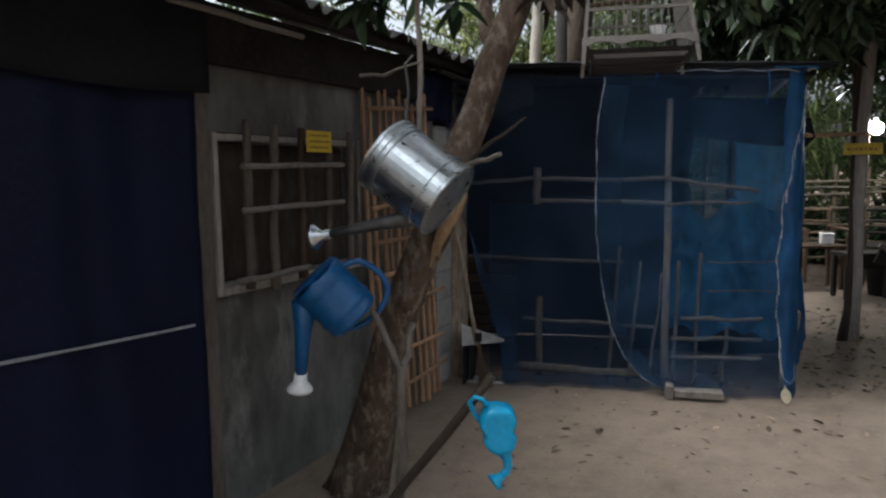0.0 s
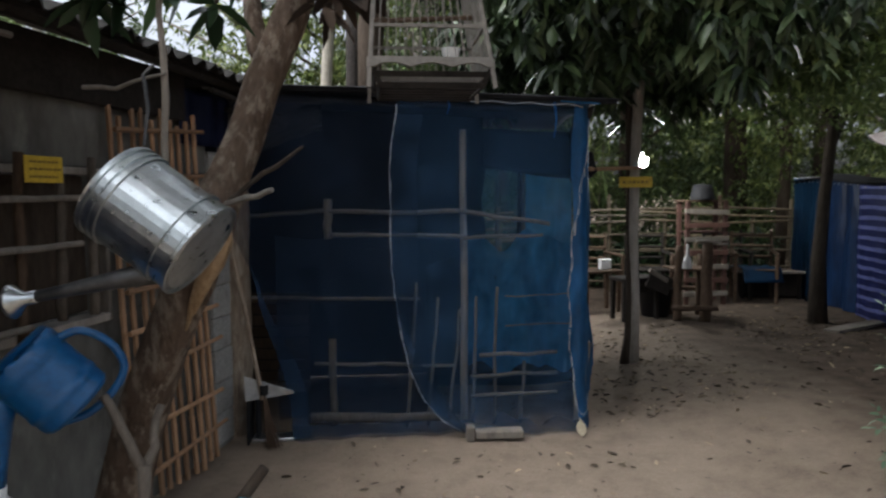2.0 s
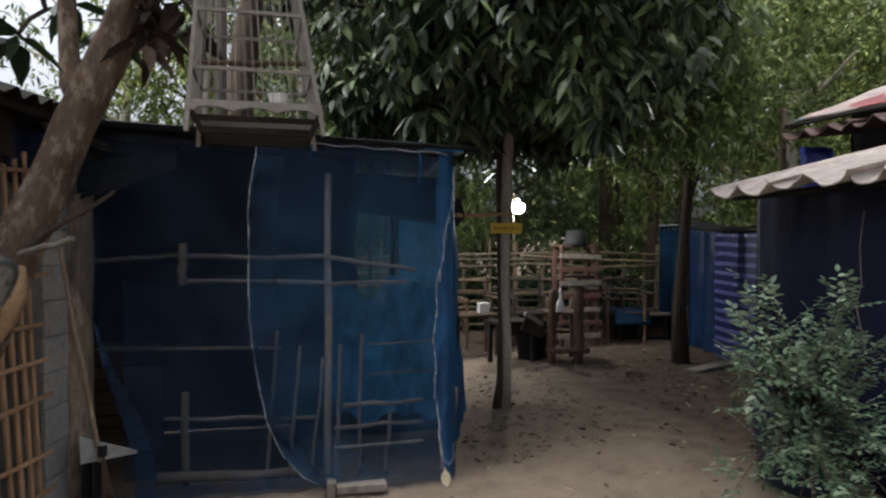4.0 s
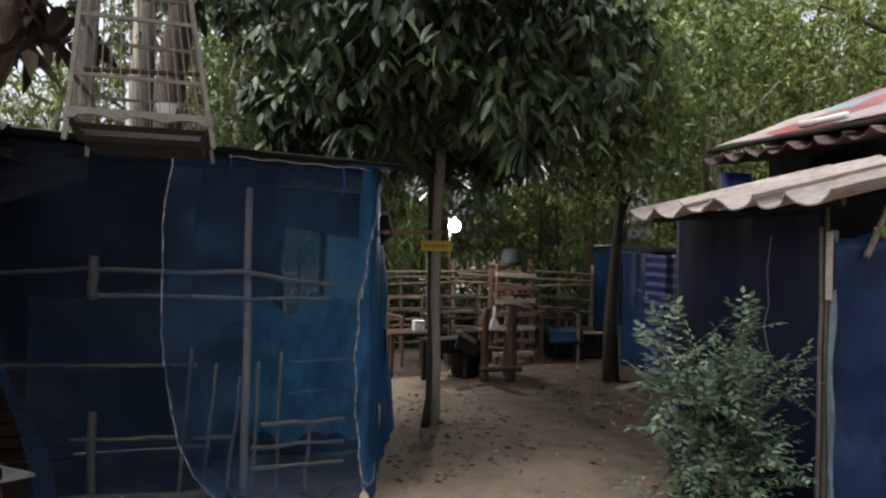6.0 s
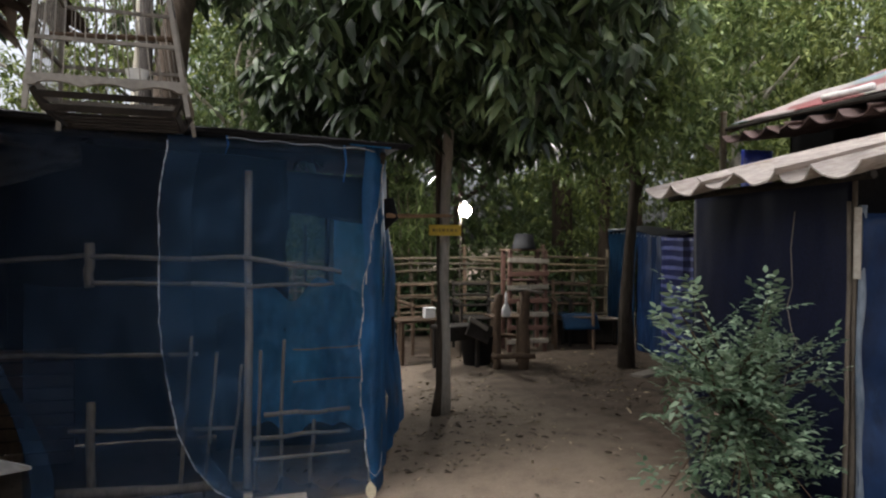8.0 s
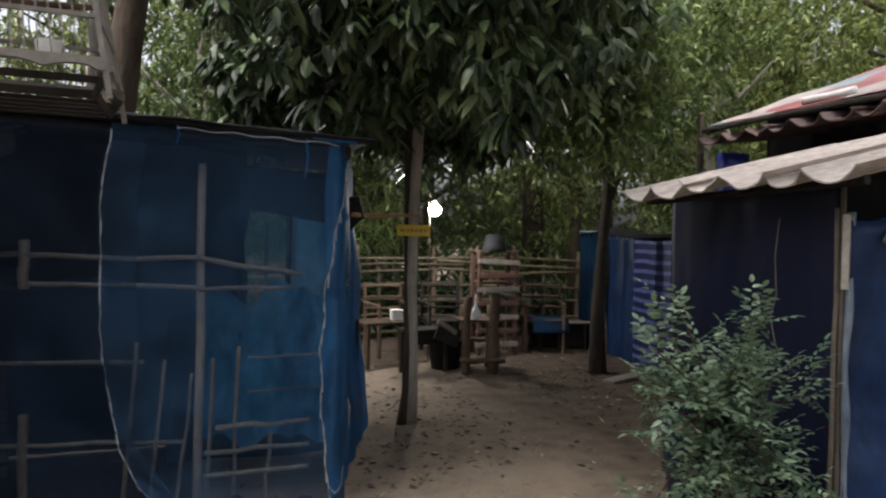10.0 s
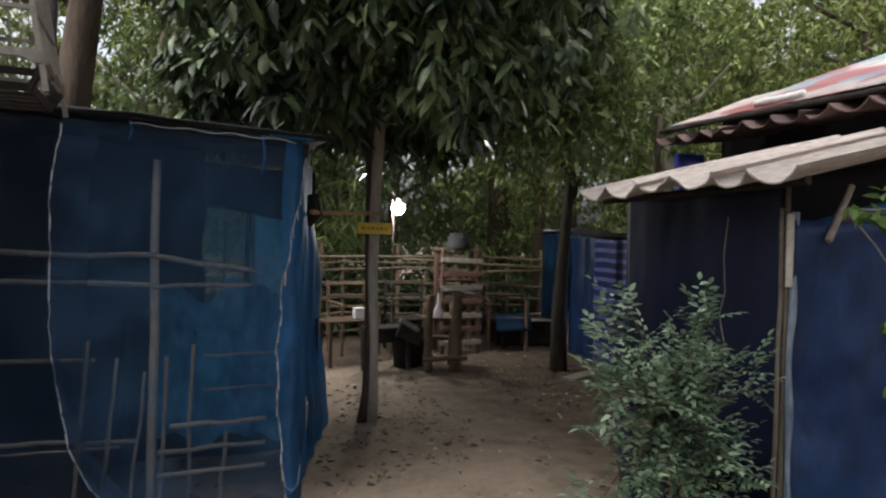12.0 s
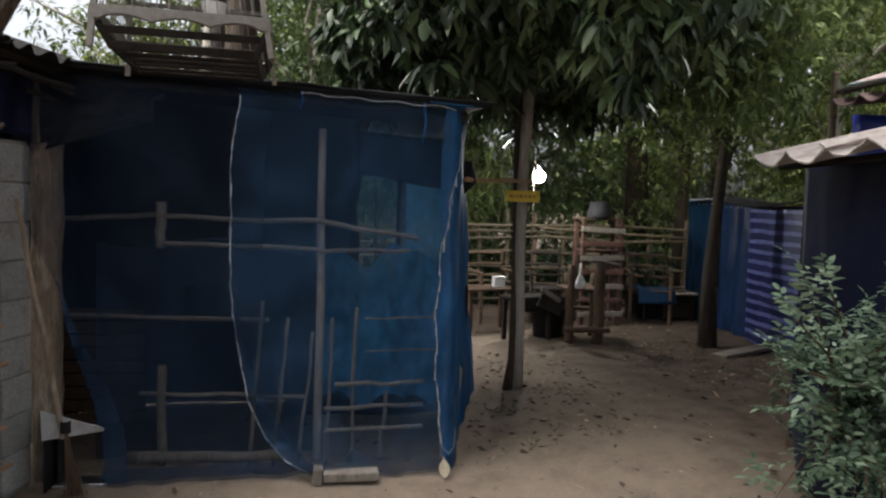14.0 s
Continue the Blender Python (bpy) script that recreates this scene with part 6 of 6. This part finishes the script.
part("sheet_edge", cloth(lambda u, v: Vector((HX + 0.012 + 0.042 * u + 0.006 * math.sin(v * 9), HY - 0.06 - 0.012 * math.sin(v * 20) * u - 0.02 * math.sin(math.pi * u), 0.1 + 1.62 * v)), 5, 40, 0.003), SILVER_SHEET, hut, "pale folded sheet edge", True)
part("hanging_cord", tube([(HX - 0.06, 3.35, 1.7), (HX - 0.065, 3.37, 1.5), (HX - 0.07, 3.35, 1.3), (HX - 0.075, 3.38, 1.18), (HX - 0.09, 3.33, 1.05), (HX - 0.07, 3.31, 0.98), (HX - 0.07, 3.36, 0.9), (HX - 0.08, 3.39, 0.75), (HX - 0.09, 3.37, 0.5)], 0.003, 5), GREY_WOOD, hut, "loose hanging cord")
part("base_plank", slab((0.06, 1.25, 0.05), pose(HX - 0.12, 3.55, ground_z(4.4, 3.5) + 0.03, 0, 0, -3)), BROWN_WOOD, hut)
# lower roof: eave from far to near, rising away from the yard
RUP = Vector((1, 0, 0.238))
for i, (y, x, z, w, n) in enumerate(((3.58, 4.08, 1.83, 0.54, 2), (3.06, 4.11, 1.855, 0.6, 2), (2.64, 4.16, 1.85, 0.5, 2))):
    corrugated("roof_sheet", hut, CEMENT_ROOF, (x, y, z), (0, 1, 0.01 * (i - 1)), RUP, w, 1.75 - 0.1 * i, n, 0.036, 0.008, 16, 0.03, 0.006, True)
part("roof_purlin", bent((4.32, 2.72, 1.84), (4.32, 4.2, 1.81), 0.022, 0.02, 6, 0.01, 7, 0.1, 145), BLACK_WOOD, hut)
part("roof_purlin", bent((5.3, 2.6, 2.02), (5.3, 4.3, 2.0), 0.022, 0.02, 6, 0.01, 7, 0.1, 146), BLACK_WOOD, hut)
part("roof_prop", bent((4.72, 2.93, 1.58), (4.9, 2.95, 1.86), 0.018, 0.016, 5, 0.006, 7, 0.1, 147), GREY_WOOD, hut, "slanting prop stick")
part("roof_beam", bent((4.8, 2.95, 1.7), (7.6, 2.6, 1.86), 0.025, 0.02, 6, 0.01, 7, 0.1, 148), FENCE_BAMBOO, hut)
part("rolled_sheet", tube([(4.75, 3.0, 1.66), (5.1, 2.93, 1.73), (5.6, 2.85, 1.79), (6.5, 2.7, 1.88), (7.6, 2.55, 1.95)], [0.03, 0.05, 0.06, 0.065, 0.06], 10, 0.4), TEAL_SHEET, hut, "rolled teal sheet", True)
# upper roof: rusty sheets under a printed banner
for i, (y, w) in enumerate(((4.56, 0.76), (3.86, 0.76), (3.16, 0.76), (2.46, 0.76))):
    corrugated("upper_roof_sheet", hut, RUST_ROOF, (5.64 - 0.02 * (i % 2), y, 2.41 + 0.008 * i), (0, 1, 0), Vector((1, 0, 0.13)), w, 1.6, 3, 0.034, 0.008, 12, 0.07, 0.006, True)


def banner_fn(u, v):
    y = 2.3 + 3.05 * u
    return Vector((5.74 + 3.0 * v + 0.02 * noise.noise((u * 9, v, 2)), y, 2.55 + 1.06 * v + 0.03 * noise.noise((u * 6, v * 5, 8)) + 0.025 * math.sin(u * 9) * v))


part("banner_cover", cloth(banner_fn, 50, 30, 0.006), BANNER, hut, "faded printed banner laid over the roof", True)
part("banner_cover", cloth(lambda u, v: banner_fn(u, 1.0) + Vector((1.5 * v, 0, -0.3 * v)), 20, 4, 0.006), BANNER, hut, "", True)
part("under_sheet", cloth(lambda u, v: banner_fn(u, v) + Vector((0.02, 0, -0.03)), 20, 10, 0.006), RUST_ROOF, hut, "", True)
part("gable_pole", bent((5.72, 5.32, 2.5), (8.6, 5.32, 3.53), 0.022, 0.018, 8, 0.012, 7, 0.1, 151), BROWN_WOOD, hut)
part("banner_roll", tube([(5.8, 4.42, 2.61), (5.82, 4.2, 2.615), (5.82, 4.02, 2.62)], 0.028, 8, 0.2), WHITE_PLASTIC, hut, "white rolled sheet end", True)
part("eave_board", bent((5.73, 2.3, 2.525), (5.73, 5.45, 2.52), 0.024, 0.02, 8, 0.012, 7, 0.12, 149), BLACK_WOOD, hut)
part("blue_infill", cloth(lambda u, v: Vector((5.9 + 0.05 * math.sin(u * 8), 5.02 + 0.42 * u, 1.8 + (0.5 + 0.06 * u) * v)), 16, 6, 0.004), ROYAL_SHEET, hut, "bright blue sheet between the roofs", True)
# black sheets added where the roofs only leave shade
part("dark_infill", cloth(lambda u, v: Vector((6.3 + 0.03 * math.sin(u * 9), 2.3 + 2.95 * u, 1.7 + 0.98 * v)), 24, 8, 0.006), BLACK_SHEET, hut, "black sheet added for the shade under the upper roof", True)
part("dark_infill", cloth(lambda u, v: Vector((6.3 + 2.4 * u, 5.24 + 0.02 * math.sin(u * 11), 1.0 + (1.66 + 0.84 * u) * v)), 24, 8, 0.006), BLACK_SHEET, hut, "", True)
part("dark_infill", cloth(lambda u, v: Vector((HX + 0.08 + 3.1 * u, HY + 0.15 - 0.47 * u + 0.01 * math.sin(u * 17), 1.5 + (0.4 + 0.5 * u) * v)), 30, 8, 0.006), BLACK_SHEET, hut, "black sheet added for the shade under the lower roof", True)
t = thing("bamboo_pole", "upright bamboo pole rising past the hut roofs", "pole")
part("shaft", tube([(5.72, 5.4, 0.0), (5.72, 5.4, 2.68)], [0.032, 0.028], 8, 0.1, knots=8), FENCE_BAMBOO, t)


# ---------------------------------------------------------------- potted bush
pot = thing("plant_pot", "round dark blue plastic planter under the bush", "pot")
BX, BY = 4.22, 3.5
BZ = ground_z(BX, BY)
part("body", lathe([(0, 0), (0.16, 0), (0.2, 0.05), (0.235, 0.3), (0.245, 0.42), (0.255, 0.43), (0.255, 0.46), (0.235, 0.46), (0.225, 0.41), (0, 0.4)], 32, None, Matrix.Translation((BX, BY, BZ))), DARK_BLUE_PLASTIC, pot, smooth=True)
part("soil", lathe([(0.224, 0.412), (0.1, 0.425), (0, 0.43)], 20, None, Matrix.Translation((BX, BY, BZ))), EARTH, pot)
bush = thing("leafy_bush", "leafy green bush with fine glossy leaflets in the planter", "bush")


def sprigs(origin, tips, seed):
    """Stems from origin to each tip; returns the side twigs as (base, direction, length)."""
    q = random.Random(seed)
    out = []
    for k, t in enumerate(tips):
        a, b = Vector(origin), Vector(t)
        mid = a.lerp(b, 0.5) + Vector((q.uniform(-0.06, 0.06), q.uniform(-0.06, 0.06), 0.08))
        part("stem", tube([a, a.lerp(mid, 0.6), mid, mid.lerp(b, 0.55), b], [0.009, 0.008, 0.006, 0.004, 0.002], 5), BROWN_WOOD, bush)
        for j in range(9):
            u = 0.25 + 0.75 * (j + 0.5) / 9
            p = a.lerp(mid, u * 2) if u < 0.5 else mid.lerp(b, u * 2 - 1)
            d = Vector((q.gauss(0, 1), q.gauss(0, 1), q.gauss(0.45, 0.6))).normalized()
            out.append((p, (d + (b - a).normalized() * 0.5).normalized(), q.uniform(0.12, 0.24)))
        out.append((b, (b - a).normalized(), 0.14))
    return out


q = random.Random(5)
tips = []
for k in range(38):
    a = q.uniform(0, 2 * math.pi)
    r = q.uniform(0.1, 1) ** 0.6
    top = q.uniform(0.0, 1.0)
    tips.append((3.99 + 0.45 * r * math.cos(a) * (1.0 - 0.3 * top), 3.15 + 0.42 * r * math.sin(a), 0.42 + 0.84 * top - 0.1 * r))
tips += [(3.55, 2.98, 1.36), (3.6, 2.95, 1.42), (4.08, 3.02, 1.4), (4.14, 3.06, 1.36), (3.45, 2.95, 1.28), (3.4, 2.85, 1.1), (4.4, 3.0, 1.0), (4.36, 2.98, 1.12), (3.9, 2.8, 0.4), (4.1, 2.85, 0.35), (4.25, 2.9, 0.45)]
tips = [(1.625 + 0.93 * (x - 1.67), 0.585 + 0.93 * (y - 0.585), 1.55 + 0.93 * (z - 1.55) - 0.13) for x, y, z in tips]
at, along, ups, ls = [], [], [], []
for p, d, ln in sprigs((BX - 0.05, BY - 0.06, BZ + 0.42), tips, 8):
    side = d.cross(Vector((0, 0, 1))).normalized()
    nor = side.cross(d).normalized()
    for j in range(9):
        u = (j + 1) / 9
        sgn = 1 if j % 2 else -1
        base = p + d * ln * u
        w = (side * sgn * 0.85 + d * 0.6).normalized() if j < 8 else d
        at.append(base), along.append(w + Vector((0, 0, q.uniform(-0.2, 0.15)))), ups.append(nor + Vector((q.uniform(-0.3, 0.3), q.uniform(-0.3, 0.3), 0.2))), ls.append(q.uniform(0.034, 0.058))
ls = np.array(ls)
leaves_part("foliage", leaf_mesh("foliage", np.array([tuple(v) for v in at]), np.array([tuple(v) for v in along]), np.array([tuple(v) for v in ups]), ls, ls * 0.5, BUSH_LEAF), bush, "fine green leaflets")

vine = thing("climbing_vine", "thin climbing vine with pale green leaves on the hut", "vine", at=(0.13, 0, 0))
vine_line = [(4.62, 2.66, 1.78), (4.64, 2.58, 1.66), (4.58, 2.58, 1.5), (4.6, 2.56, 1.34), (4.63, 2.54, 1.2), (4.62, 2.55, 1.0), (4.64, 2.54, 0.8), (4.68, 2.55, 0.5), (4.72, 2.6, 0.14)]
part("stem", tube(vine_line, 0.004, 5), GREY_WOOD, vine)
part("stem", tube([(4.36, 2.7, 1.72), (4.42, 2.64, 1.64), (4.48, 2.61, 1.56), (4.54, 2.58, 1.46), (4.6, 2.56, 1.34)], 0.0035, 5), GREY_WOOD, vine)
part("stem", tube([(4.36, 2.7, 1.72), (4.5, 2.62, 1.72), (4.62, 2.6, 1.74)], 0.0035, 5), GREY_WOOD, vine)
pts = np.array([(4.38, 2.65, 1.73), (4.45, 2.62, 1.7), (4.51, 2.6, 1.7), (4.57, 2.57, 1.73), (4.62, 2.55, 1.72), (4.64, 2.53, 1.65), (4.5, 2.6, 1.8), (4.58, 2.56, 1.3), (4.63, 2.54, 1.27), (4.54, 2.58, 1.21), (4.6, 2.56, 1.24), (4.59, 2.56, 0.92), (4.65, 2.53, 1.08), (4.66, 2.53, 0.8)])
leaves_part("leaves", clusters_of_leaves("leaves", pts, 6, 0.05, 0.075, 0.045, VINE_LEAF, 0.3, 0.8), vine)


# ---------------------------------------------------------------- leaf litter on the ground
def litter(n, box_xy, size, seed):
    g = np.random.default_rng(seed)
    x = g.uniform(box_xy[0], box_xy[1], n)
    y = g.uniform(box_xy[2], box_xy[3], n)
    at = np.array([(a, b, ground_z(a, b) + 0.006) for a, b in zip(x, y)])
    d = g.normal(size=(n, 3))
    d[:, 2] *= 0.12
    up = np.tile([0.0, 0.0, 1.0], (n, 1)) + g.normal(size=(n, 3)) * 0.25
    s = size * (0.5 + g.random(n))
    return leaf_mesh("litter", at, d, up, s, s * (0.25 + 0.3 * g.random(n)), LITTER, 0.25, -0.08)


tagged(leaves_part("leaf_litter", litter(800, (0.6, 6.2, 2.6, 8.6), 0.05, 1)), "dry fallen leaves scattered over the earth", "leaf litter", kind="stuff")
tagged(leaves_part("leaf_crumbs", litter(1500, (0.2, 6.4, 2.2, 9.2), 0.02, 2)), "small crumbs of dry leaf on the earth", "leaf litter", kind="stuff")
tagged(leaves_part("leaf_drift", litter(420, (2.7, 4.0, 4.6, 7.0), 0.045, 3)), "drift of dry leaves round the tree post", "leaf litter", kind="stuff")
tagged(leaves_part("leaf_drift", litter(420, (4.6, 6.1, 4.6, 7.4), 0.05, 4)), "drift of dry leaves beside the hut", "leaf litter", kind="stuff")
fallen = thing("fallen_leaf", "large pale dry leaf lying by the coop corner", "leaf")
part("blade", cloth(lambda u, v: Vector((2.375 + 0.04 * (u - 0.5) * math.sin(math.pi * min(1, v + 0.12)) * 1.6, 4.3 + 0.05 * v, 0.012 + 0.1 * v + 0.02 * abs(u - 0.5))), 6, 8, 0.002), LEAF_DRY_BLADE, fallen, smooth=True)
